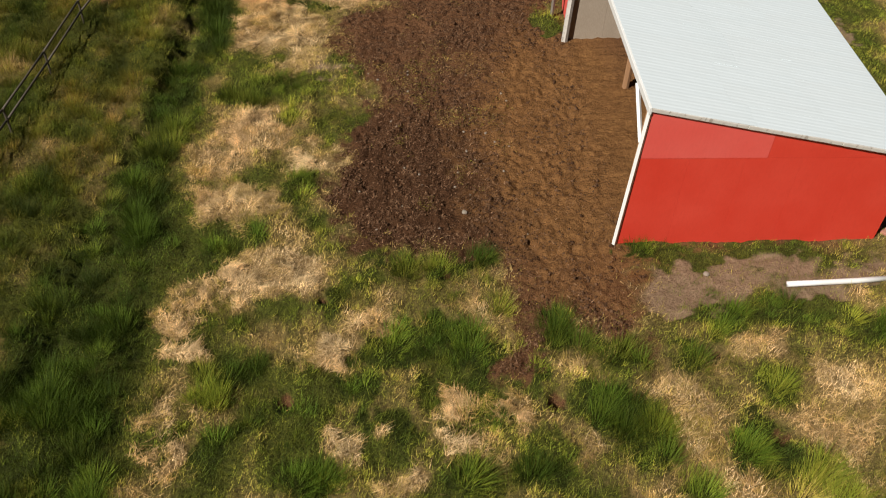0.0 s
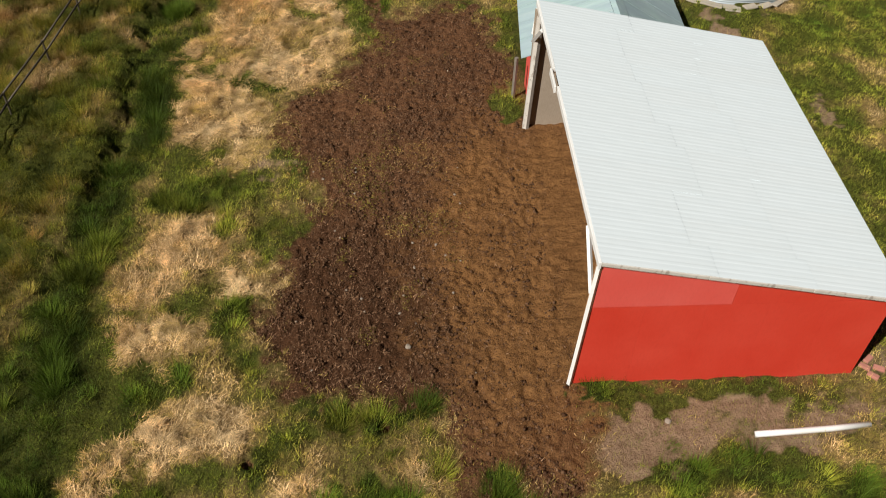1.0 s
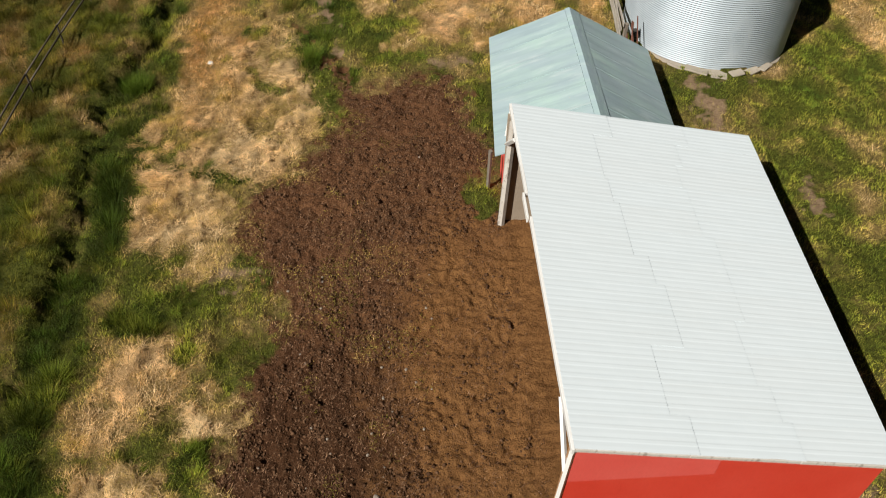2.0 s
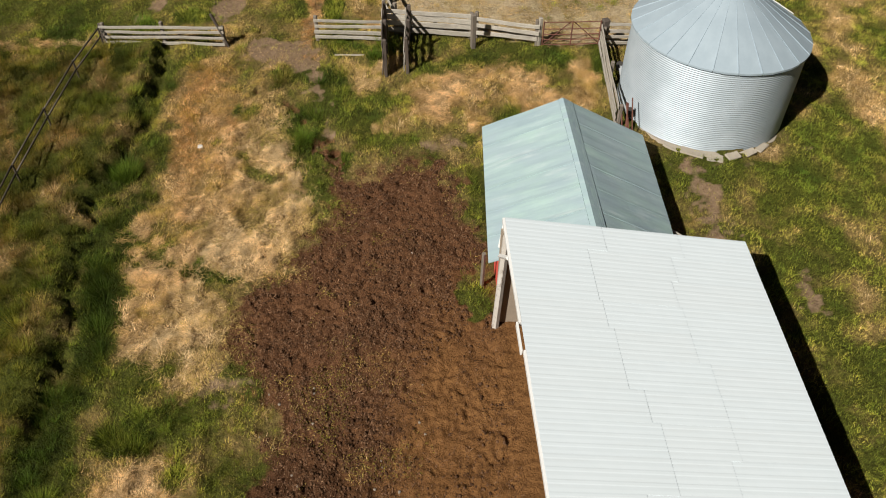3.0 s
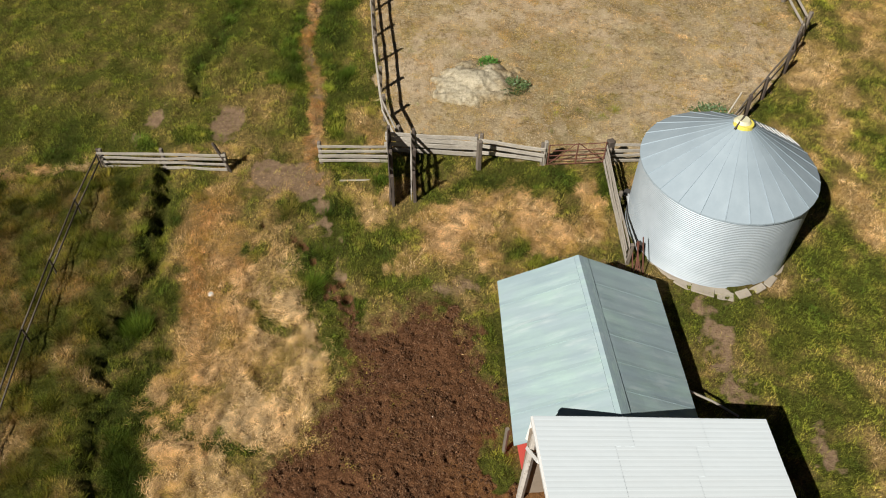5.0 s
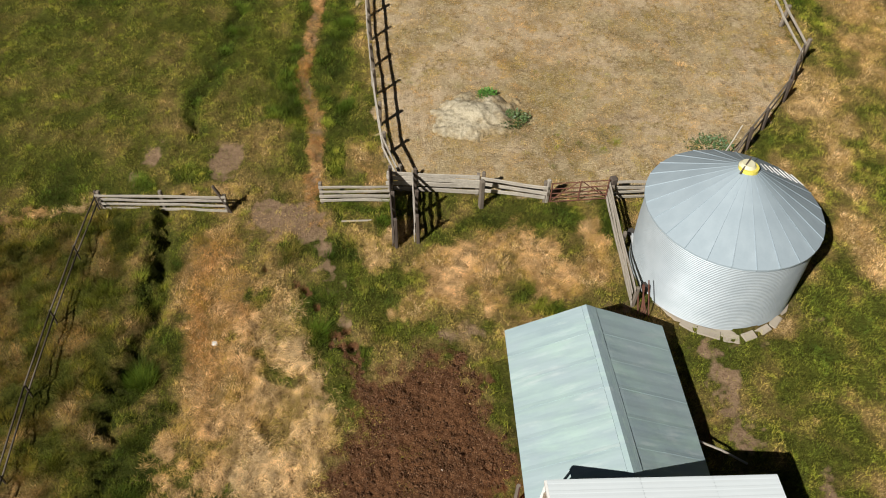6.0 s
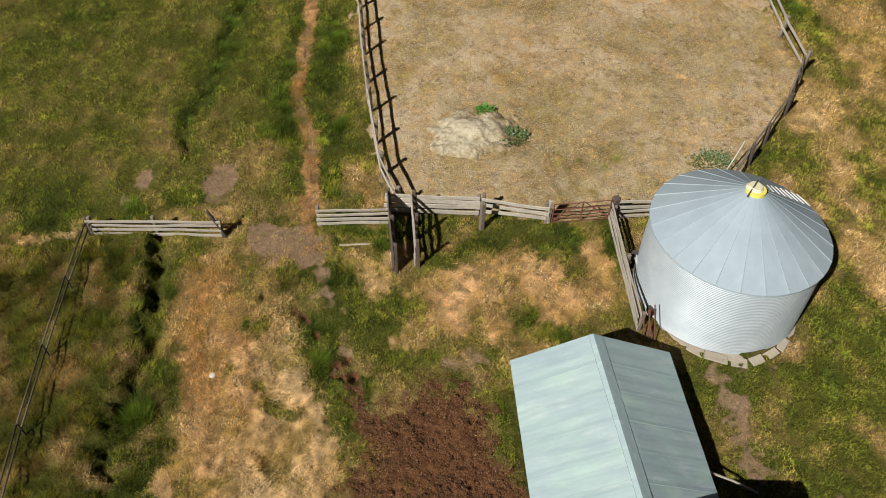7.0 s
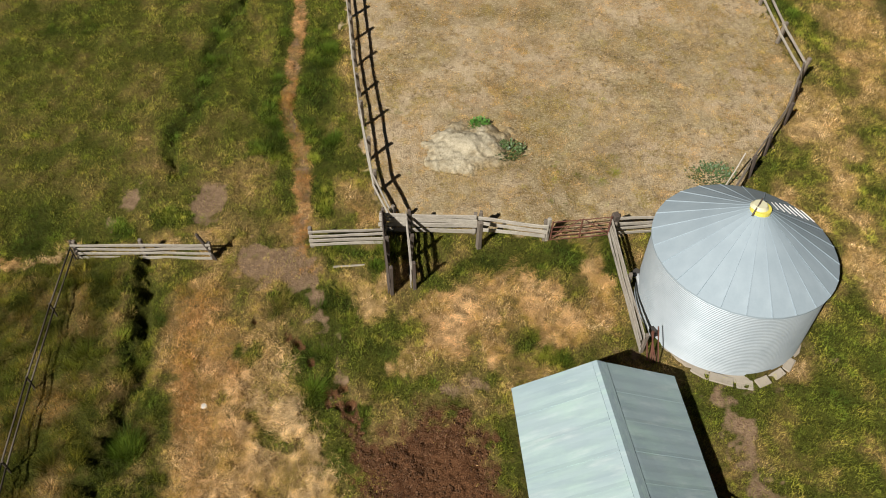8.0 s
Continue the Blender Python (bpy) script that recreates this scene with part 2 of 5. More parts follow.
# patches: x, y, half widths in x and y, strength
GREEN_SOUTH = [(-1.9, 7.7, 0.7, 0.4, 1), (-0.4, 7.6, 0.7, 0.5, 1), (0.3, 6.6, 0.4, 0.8, 1), (-1.7, 5.3, 0.9, 0.5, 1), (-0.8, 5.4, 0.9, 0.5, 1), (-0.1, 4.7, 0.5, 0.6, 1), (-2.6, 4.2, 0.6, 0.6, 1),
               (-2.0, 3.2, 0.5, 0.5, 1), (-3.8, 3.9, 0.4, 0.4, 1), (-5.2, 4.6, 0.6, 0.5, 1), (-4.6, 3.5, 0.5, 0.5, 1), (-5.1, 2.8, 0.4, 0.7, 1), (-3.5, 2.2, 0.5, 0.4, 1), (-5.8, 3.8, 0.4, 0.4, 1),
               (-5.5, 6.1, 0.7, 0.4, 0.8), (-2.9, 6.5, 0.7, 0.6, 0.7)]
GREEN_MID = [(-5.9, 7.6, 0.5, 0.5, 0.8), (-5.4, 8.4, 0.6, 0.4, 1), (-4.0, 10.0, 0.55, 0.95, 1), (-4.9, 13.0, 0.5, 0.6, 1), (-5.9, 14.4, 0.8, 0.7, 0.9), (-4.3, 14.9, 0.7, 0.6, 0.4), (-2.9, 15.8, 1.0, 0.8, 0.5),
             (-4.6, 19.1, 0.8, 0.35, 1), (-5.2, 19.3, 0.5, 0.4, 0.8), (-6.0, 19.6, 0.3, 0.2, 0.7), (2.72, 18.2, 0.4, 1.0, 0.4), (3.05, 21.6, 0.4, 0.9, 0.5)]
GREEN_SHED = [(1.4, 5.7, 0.45, 0.5, 1), (0.9, 4.5, 0.4, 0.6, 1), (2.4, 5.2, 0.5, 0.6, 1), (2.0, 3.6, 0.6, 0.6, 1), (2.6, 3.0, 0.7, 0.7, 1), (3.9, 4.9, 0.45, 0.45, 1), (5.0, 5.8, 0.7, 0.5, 1),
              (6.5, 5.9, 0.7, 0.5, 1), (7.9, 5.5, 0.6, 0.8, 0.8), (5.5, 3.9, 0.5, 0.6, 0.9), (4.9, 2.9, 0.5, 0.6, 1), (5.7, 2.1, 0.8, 0.6, 0.9), (3.5, 1.9, 0.6, 0.3, 0.8), (0.7, 2.1, 0.6, 0.3, 0.8),
              (-0.4, 2.0, 0.6, 0.3, 0.8), (0.0, 3.5, 0.3, 0.4, 0.8), (-1.1, 3.9, 0.4, 0.4, 0.8), (3.6, 8.0, 0.5, 0.2, 1), (7.4, 7.85, 1.6, 0.25, 0.4)]
TAN_SOUTH = [(-5.4, 17.6, 1.2, 1.2, 1), (-5.6, 12.5, 0.95, 1.0, 1), (-3.9, 11.5, 0.7, 0.7, 0.9), (-6.4, 11.1, 0.7, 0.6, 1), (-5.5, 9.6, 1.1, 0.8, 1), (-4.7, 7.3, 1.2, 0.75, 1), (-6.1, 6.6, 0.45, 0.45, 0.9),
             (-6.4, 5.8, 0.45, 0.45, 0.9), (-6.0, 5.0, 0.4, 0.35, 0.9), (-3.1, 5.1, 0.55, 0.45, 0.8), (-2.1, 5.9, 0.45, 0.3, 0.8), (-0.4, 3.7, 0.5, 0.5, 0.9), (0.6, 3.6, 0.45, 0.5, 0.9), (-0.6, 2.8, 0.6, 0.3, 0.8),
             (-2.8, 2.9, 0.4, 0.35, 0.8), (-5.9, 2.7, 0.4, 0.4, 0.8), (-6.4, 3.6, 0.4, 0.4, 0.8), (-1.7, 2.1, 0.6, 0.3, 0.7), (-4.6, 16.0, 0.7, 0.6, 0.5)]
TAN_SHED = [(1.7, 4.5, 0.25, 0.4, 0.7), (1.4, 3.0, 0.35, 0.7, 0.8), (3.8, 3.4, 0.5, 0.8, 0.8), (5.5, 4.9, 0.7, 0.4, 0.8), (6.5, 4.0, 1.0, 0.6, 0.8), (6.3, 3.0, 0.85, 0.6, 0.8), (6.3, 2.1, 0.6, 0.5, 0.7),
            (4.2, 2.2, 0.5, 0.45, 0.7), (2.3, 2.0, 0.4, 0.25, 0.7), (3.3, 3.9, 0.45, 0.4, 0.6)]
YARD_GREEN = [(-2.9, 28.2, 0.6, 0.5, 1), (-1.4, 27.8, 0.5, 1.2, 0.9), (-2.4, 25.9, 0.4, 0.9, 1), (-1.9, 24.6, 0.4, 0.75, 1), (-0.5, 26.2, 1.4, 1.1, 0.65), (-1.0, 23.6, 0.35, 0.6, 0.8), (-4.1, 26.3, 0.4, 0.5, 0.8),
              (-4.9, 25.1, 0.4, 0.25, 0.9), (-2.0, 22.2, 0.3, 0.3, 0.8), (3.6, 28.6, 0.8, 0.5, 0.8), (4.5, 25.6, 0.5, 0.5, 1), (6.5, 28.5, 0.7, 0.8, 0.7), (8.1, 28.0, 0.3, 1.4, 0.9), (-0.7, 29.9, 1.2, 0.3, 1),
              (0.6, 29.4, 0.3, 0.6, 0.9), (5.2, 24.7, 0.5, 0.4, 0.7), (1.8, 28.3, 0.4, 0.7, 0.5), (3.2, 23.8, 0.4, 0.5, 0.6), (0.6, 24.4, 0.9, 0.5, 0.4)]
YARD_TAN = [(-0.3, 27.7, 0.5, 0.8, 0.8), (0.8, 25.1, 0.5, 0.45, 0.8), (2.9, 26.7, 1.3, 0.9, 1), (1.9, 25.6, 0.8, 0.65, 0.9), (1.5, 27.0, 0.7, 0.45, 0.9), (4.4, 27.8, 0.9, 0.6, 0.85), (3.4, 25.4, 0.35, 1.0, 0.9),
            (5.3, 26.7, 0.8, 0.9, 0.9), (5.8, 25.7, 0.7, 0.75, 0.9), (7.3, 26.3, 0.45, 1.0, 0.9), (7.4, 27.6, 0.4, 0.7, 0.7), (-1.2, 28.4, 0.45, 0.3, 0.6), (0.7, 28.5, 0.3, 0.55, 0.7)]
PASTURE_GREEN = [(-3.1, 38.1, 0.8, 1.5, 1), (-3.2, 36.0, 0.8, 1.1, 1), (-1.2, 39.2, 0.6, 2.1, 1), (-0.7, 41.9, 0.6, 2.3, 1), (-1.2, 35.3, 0.5, 1.1, 1), (-1.65, 32.7, 0.4, 1.1, 0.9), (-6.6, 32.5, 1.1, 0.45, 1),
                 (-8.4, 32.2, 0.5, 0.45, 1), (-4.1, 40.7, 1.1, 3.2, 0.35), (-11.4, 33.3, 1.2, 1.6, 0.5), (-12.0, 36.8, 1.0, 1.2, 0.4), (-11.4, 44.8, 1.4, 1.2, 0.5), (0.1, 33.0, 0.2, 1.6, 0.7)]
PASTURE_TAN = [(-4.0, 34.8, 1.0, 0.7, 0.8), (-8.0, 35.9, 0.6, 1.2, 0.7), (-11.4, 37.3, 0.8, 0.45, 0.7), (-0.2, 32.4, 0.7, 1.1, 0.8), (-0.5, 35.9, 0.4, 0.8, 0.7), (-8.9, 37.0, 0.8, 0.6, 0.4), (-7.0, 31.3, 0.7, 0.3, 0.7),
               (-3.6, 42.2, 0.7, 0.55, 0.5), (-6.9, 35.2, 0.6, 0.55, 0.5), (-12.5, 41.5, 1.2, 0.6, 0.4), (-8.4, 41.0, 1.6, 2.0, 0.3)]
EAST_TAN = [(18.2, 33.8, 1.4, 4.6, 0.45), (16.9, 26.2, 0.9, 1.9, 0.6), (11.9, 19.8, 0.5, 0.4, 0.5), (14.1, 20.6, 0.5, 0.5, 0.4), (13.2, 17.6, 0.5, 0.9, 0.35), (15.6, 29.6, 0.9, 1.6, 0.4), (12.6, 23.0, 0.6, 0.4, 0.4)]
EAST_GREEN = [(14.6, 23.8, 1.1, 1.2, 0.3), (12.0, 21.1, 0.8, 0.8, 0.2), (20.6, 40.5, 0.8, 3.0, 0.9), (13.5, 21.6, 1.3, 1.2, 0.3), (18.9, 29.6, 0.8, 2.0, 0.5), (12.8, 15.5, 1.2, 1.5, 0.4), (20.2, 34.5, 0.8, 2.0, 0.3)]
CORRAL_GREEN = [(13.1, 31.6, 0.9, 0.6, 0.35), (5.9, 33.3, 0.65, 0.7, 0.7), (8.5, 32.6, 2.0, 1.0, 0.5), (15.2, 34.6, 0.5, 0.4, 0.4), (9.0, 36.0, 2.5, 1.5, 0.22), (2.0, 38.0, 1.0, 3.0, 0.22)]
BARE = [(-4.0, 15.7, 1.0, 0.9, 0.5), (-8.2, 34.1, 0.65, 0.6, 0.85), (-5.5, 33.3, 0.7, 1.15, 1), (-8.9, 32.8, 0.22, 0.5, 0.8), (10.0, 21.6, 0.45, 1.5, 0.75), (10.25, 19.9, 0.45, 0.9, 0.7), (11.95, 17.5, 0.28, 1.3, 0.75), (9.6, 17.8, 0.5, 1.6, 0.35),
        (7.0, 7.2, 2.6, 0.7, 0.75), (4.4, 6.9, 1.6, 0.9, 0.95), (9.4, 7.3, 1.4, 0.7, 0.6), (9.7, 8.9, 0.6, 0.9, 0.7), (17.0, 36.0, 0.9, 2.2, 0.35), (15.3, 33.6, 0.9, 1.0, 0.3), (17.0, 41.5, 1.1, 3.5, 0.25),
        (13.6, 24.2, 0.3, 1.1, 0.4), (7.6, 24.2, 1.2, 0.7, 0.5), (2.2, 24.0, 1.0, 0.5, 0.6), (11.0, 22.6, 2.0, 0.35, 0.4)]
GRASS_TONGUES = [(3.75, 7.95, 0.6, 0.18), (2.72, 18.2, 0.33, 0.95), (3.05, 21.6, 0.35, 0.8), (1.45, 5.5, 0.45, 0.55), (2.45, 4.95, 0.5, 0.6), (1.05, 4.2, 0.5, 0.6), (-0.3, 7.3, 0.9, 0.4)]


def ditch_x(y):
    """Where the ditch runs at y."""
    return np.interp(y, [p[1] for p in DITCH[::-1]], [p[0] for p in DITCH[::-1]])


def lay(x, y):
    """Height of the undisturbed land."""
    rise = 0.45 * np.exp(-((x - 4) / 8) ** 2 - ((y - 24.5) / 7) ** 2) - 0.1
    rise = rise - 0.34 * np.exp(-((x + 10.6) / 2.4) ** 2 - ((y - 32.0) / 2.4) ** 2)
    rise = rise + 0.20 * np.exp(-((x - 11.2) / 2.6) ** 2 - ((y - 22.7) / 1.3) ** 2)
    near = np.exp(-((x - 4) / 14) ** 2 - ((y - 22) / 22) ** 2)
    roll = 1.6 * (fbm(x, y, 60.0, 5, 2) - 0.5) * (1 - near) ** 2
    return rise + roll


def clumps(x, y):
    """How high the clumps stand, 0 to 1; also lightens their blades as if sunlit."""
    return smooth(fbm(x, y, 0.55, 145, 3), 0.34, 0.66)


def patches(x, y, *tables):
    """The strongest of some ragged patches at x, y."""
    best = np.zeros(np.shape(x))
    for table in tables:
        for cx, cy, rx, ry, k in table:
            near = np.nonzero((np.abs(x - cx) < 1.4 * rx) & (np.abs(y - cy) < 1.4 * ry))[0]
            best[near] = np.maximum(best[near], k * (1 - smooth(np.hypot((x[near] - cx) / rx, (y[near] - cy) / ry), 0.55, 1.3)))
    return best


def west_of_band(x, y):
    """1 in the rough grass west of the green band along the ditch, 0 elsewhere."""
    edge = np.interp(y, [p[1] for p in BAND_WEST[::-1]], [p[0] for p in BAND_WEST[::-1]])
    return smooth(edge - x, 0.0, 0.7) * (1 - smooth(y, 30.0, 32.0))


def cover(x, y):
    """What covers the land at x, y: weights of mud, straw, bare dirt, corral stubble, lush grass, and how dry the rest is."""
    wx = x + 0.7 * (fbm(x, y, 1.3, 1, 3) - 0.5) + 0.5 * (vnoise(x, y, 0.35, 71) - 0.5) + 0.35 * (vnoise(x, y, 0.15, 73) - 0.5)
    wy = y + 0.7 * (fbm(x, y, 1.3, 2, 3) - 0.5) + 0.5 * (vnoise(x, y, 0.35, 72) - 0.5) + 0.35 * (vnoise(x, y, 0.15, 74) - 0.5)
    ragged = fbm(x, y, 0.42, 27, 3) - 0.5
    mud = smooth(inside(wx, wy, MUD) + (0.9 + 0.8 * smooth(y, 19.0, 22.0)) * ragged, -0.6, 0.5 + 0.7 * smooth(y, 19.0, 22.0))
    chan = line_distance(wx, wy, CHANNEL)
    mud = np.maximum(mud, 0.85 * (1 - smooth(chan, 0.05, 0.22)) * smooth(fbm(x, y, 0.7, 23, 2) + 0.25 * smooth(-y, -25.2, -24.2), 0.40, 0.54))
    for cx, cy, rx, ry in GRASS_TONGUES:
        mud *= smooth(np.hypot((wx - cx) / rx, (wy - cy) / ry), 0.75, 1.2)
    for cx, cy, rad in HOLES:
        mud = np.maximum(mud, 1 - smooth(np.hypot(x - cx, y - cy), rad * 0.7, rad * 1.5))
    # green growth: the band along the ditch, its eastern bank, the far ditch, the sides of the path and many single patches
    band = smooth(inside(wx, wy, BAND_WEST + BAND_EAST), -0.35, 0.4)
    ditch = np.minimum(line_distance(wx, wy, DITCH), line_distance(wx, wy, DITCH_FAR))
    strip = smooth(inside(wx, wy, STRIP), -0.3, 0.3)
    way = line_distance(x + 0.4 * (wx - x), y, PATH_LINE)
    green = patches(wx, wy, GREEN_SOUTH, GREEN_MID, GREEN_SHED, YARD_GREEN, PASTURE_GREEN, EAST_GREEN, CORRAL_GREEN)
    lush = np.maximum(band, green)
    lush = np.maximum(lush, 0.8 * (1 - smooth(line_distance(wx, wy, DITCH_FAR), 0.2, 0.7)))
    lush = np.maximum(lush, (0.45 + 0.4 * (1 - smooth(y, 24.0, 26.5))) * strip)
    lush = np.maximum(lush, 0.6 * smooth(way, 0.25, 0.45) * (1 - smooth(way, 0.6, 1.1)) * smooth(y, 31.0, 32.5))
    lush *= 0.5 + 0.5 * smooth(fbm(x, y, 0.7, 37, 3), 0.34, 0.56)
    # dead and cut growth
    tan = patches(wx, wy, TAN_SOUTH, TAN_SHED, YARD_TAN, PASTURE_TAN, EAST_TAN)
    straw = np.maximum(smooth(inside(wx, wy, STRAW_NORTH), -0.45, 0.35), patches(wx, wy, TAN_SOUTH))
    straw = np.maximum(straw, 0.9 * patches(wx, wy, YARD_TAN))
    straw *= 1 - 0.85 * smooth(fbm(x, y, 0.9, 31, 2), 0.60, 0.72)
    straw *= 1 - 0.5 * smooth(fbm(x, y, 1.1, 33, 3), 0.48, 0.60)
    straw *= 1 - 0.9 * np.maximum(green, np.maximum(band, 0.9 * strip))
    corral = smooth(inside(wx, wy, CORRAL), -0.25, 0.2)
    track = 1 - smooth(way, 0.14, 0.32)
    trail = 1 - smooth(line_distance(wx, wy, COW_TRAIL), 0.05, 0.25)
    straw = np.maximum(straw, np.maximum(0.9 * track, 0.8 * trail))
    bare = np.maximum(0.5 * track, 0.95 * smooth(inside(wx, wy, DIRT) + ragged, -0.55, 0.15))
    bare = np.maximum(bare, 0.5 * (1 - smooth(line_distance(wx, wy, [(-1.9, 27.6), (-1.65, 26.2), (-1.3, 24.6)]), 0.08, 0.25)))
    bare = np.maximum(bare, patches(wx, wy, BARE))
    # how dry the rest is
    south = 1 - smooth(y, 7.0, 10.0)
    wild = west_of_band(wx, wy)
    field = smooth(y, 31.0, 34.0) * smooth(-x, -0.5, 0.5)
    dry = 0.53 + 0.30 * (fbm(x, y, 9.0, 61, 2) - 0.5) + 1.1 * (fbm(x, y, 0.9, 51, 4) - 0.5) + 0.6 * (fbm(x, y, 3.2, 55, 2) - 0.5)
    dry += 0.30 * smooth(inside(wx, wy, DEAD), -0.5, 0.5) + 0.50 * tan
    dry += 0.05 * smooth(x, 14.5, 18.0) * smooth(y, 17.0, 26.0) - 0.06 * smooth(x, 9.0, 10.5) * (1 - smooth(x, 13.5, 17.0)) * (1 - smooth(y, 30, 33))
    dry = dry * (1 - 0.5 * field) + 0.5 * field * 0.26
    dry += wild * (-0.09 + 0.7 * (fbm(x, 0.45 * y, 0.8, 57, 3) - 0.5)) - 0.10 * strip - 0.04 * south
    dry -= 0.50 * lush
    bare = smooth(bare + 0.9 * (fbm(x, y, 0.32, 63, 3) - 0.5) * smooth(bare, 0.0, 0.3), 0.12, 1.05) * (1 - mud)
    corral *= (1 - bare) * (1 - 0.8 * lush)
    straw *= (1 - mud) * (1 - bare)
    return mud, straw, bare, corral, lush * (1 - mud) * (1 - 0.7 * bare), np.clip(dry, 0, 1), ditch, chan


def relief(x, y, mud, ditch, chan, bare):
    """Height of the ground's surface: the land, hoof-trodden mud, the ditch and the washed-out channel."""
    z = lay(x, y)
    sandy = 1 - smooth(np.hypot((x - 2.8) / 3.0, (y - 12.0) / 6.0) + 0.9 * (fbm(x, y, 1.1, 89, 3) - 0.5), 0.7, 1.15)
    bx, by = x + 0.35 * (fbm(x, y, 0.8, 76, 2) - 0.5) + 0.12 * vnoise(x, y, 0.13, 77), y + 0.35 * (fbm(x, y, 0.8, 78, 2) - 0.5) + 0.12 * vnoise(x, y, 0.13, 79)
    clods = 0.09 * (fbm(bx, by, 0.8, 82, 4) - 0.5) + 0.11 * (fbm(by, bx, 0.15, 92, 2) - 0.5) + 0.06 * (fbm(bx * 0.8 + by * 0.6, by * 0.8 - bx * 0.6, 0.23, 83, 2) - 0.5)
    troughs = smooth(fbm(bx * 0.75 + 0.3 * by, by, 0.55, 84, 2), 0.60, 0.74) * 0.02
    pits = smooth(fbm(bx, by, 0.34, 85, 2), 0.68, 0.80) * 0.12 * smooth(fbm(x, y, 2.0, 86, 2), 0.36, 0.6)
    hoof = smooth(fbm(bx * 0.8 + by * 0.6, by * 0.8 - bx * 0.6, 0.30, 90, 2), 0.60, 0.74) * 0.065
    lumps = 0.035 * (1 - np.abs(2 * vnoise(bx, 0.8 * by, 0.24, 95) - 1)) + 0.045 * vnoise(bx, by, 0.12, 96) + 0.03 * (vnoise(x, y, 0.07, 97) - 0.5)
    z = z + mud * (sandy * (0.85 * clods + 0.75 * lumps - troughs - 1.1 * hoof) + (1 - sandy) * (1.2 * clods + 0.95 * lumps - 0.6 * pits - 0.6 * hoof) - 0.04)
    bank = ditch_x(y) - x + 0.7 * (fbm(x, y, 0.9, 93, 3) - 0.5)
    z = z + 0.34 * smooth(bank, -0.06, 0.14) * (1 - smooth(bank, 1.0, 5.0)) * (1 - smooth(y, 30.5, 31.5)) * (0.35 + 0.65 * smooth(y, 12.0, 18.0))
    z = z + (1 - mud) * (0.22 * (fbm(x, y, 0.95, 87, 3) - 0.5) + 0.09 * (clumps(x, y) - 0.5) + 0.08 * (fbm(x, y, 0.3, 88, 2) - 0.5)) * (1 - 0.8 * bare) * (1 - 0.75 * smooth(y, 30.5, 32) * smooth(x, 0.2, 0.8))
    for cx, cy, rad in HOLES:
        z = z - 0.35 * np.exp(-(((x - cx) ** 2 + (y - cy) ** 2) / rad ** 2))
    z = z - 0.42 * (0.5 + 0.5 * smooth(y, 21.5, 24.5)) * np.exp(-(ditch / 0.21) ** 2) * (0.45 + 0.55 * smooth(fbm(x, y, 1.4, 94, 2), 0.35, 0.6))
    z = z - 0.14 * np.exp(-(chan / 0.16) ** 2) * smooth(y, 22.5, 23.5) * smooth(fbm(x, y, 0.7, 23, 2), 0.40, 0.56)
    return z - 0.03 * bare


def mesh_arrays(name, verts, faces, per):
    """A mesh from arrays: verts (n, 3), faces (m, per)."""
    me = bpy.data.meshes.new(name)
    me.vertices.add(len(verts))
    me.vertices.foreach_set("co", np.ascontiguousarray(verts, np.float32).ravel())
    me.loops.add(len(faces) * per)
    me.loops.foreach_set("vertex_index", np.ascontiguousarray(faces, np.int32).ravel())
    me.polygons.add(len(faces))
    me.polygons.foreach_set("loop_start", np.arange(0, len(faces) * per, per, dtype=np.int32))
    me.update(calc_edges=True)
    return me


def paint(me, name, values):
    """A colour attribute by vertex, from (n, 4) values."""
    a = me.attributes.new(name, "FLOAT_COLOR", "POINT")
    a.data.foreach_set("color", np.ascontiguousarray(values, np.float32).ravel())


def graded(lo, hi, step, far, fine_lo, fine_hi):
    """Coordinates close together from lo to hi, closer still between the fine ones, and ever wider apart out to +-far."""
    core = list(np.concatenate([np.arange(lo, fine_lo - step / 4, step), np.arange(fine_lo, fine_hi, 0.045), np.arange(fine_hi, hi + step / 2, step)]))
    out, d, p = [], step, core[-1]
    while p < far:
        d *= 1.15
        p += d
        out.append(p)
    back, d, p = [], step, core[0]
    while p > -far:
        d *= 1.15
        p -= d
        back.append(p)
    return np.array(back[::-1] + core + out)


LAND = {}


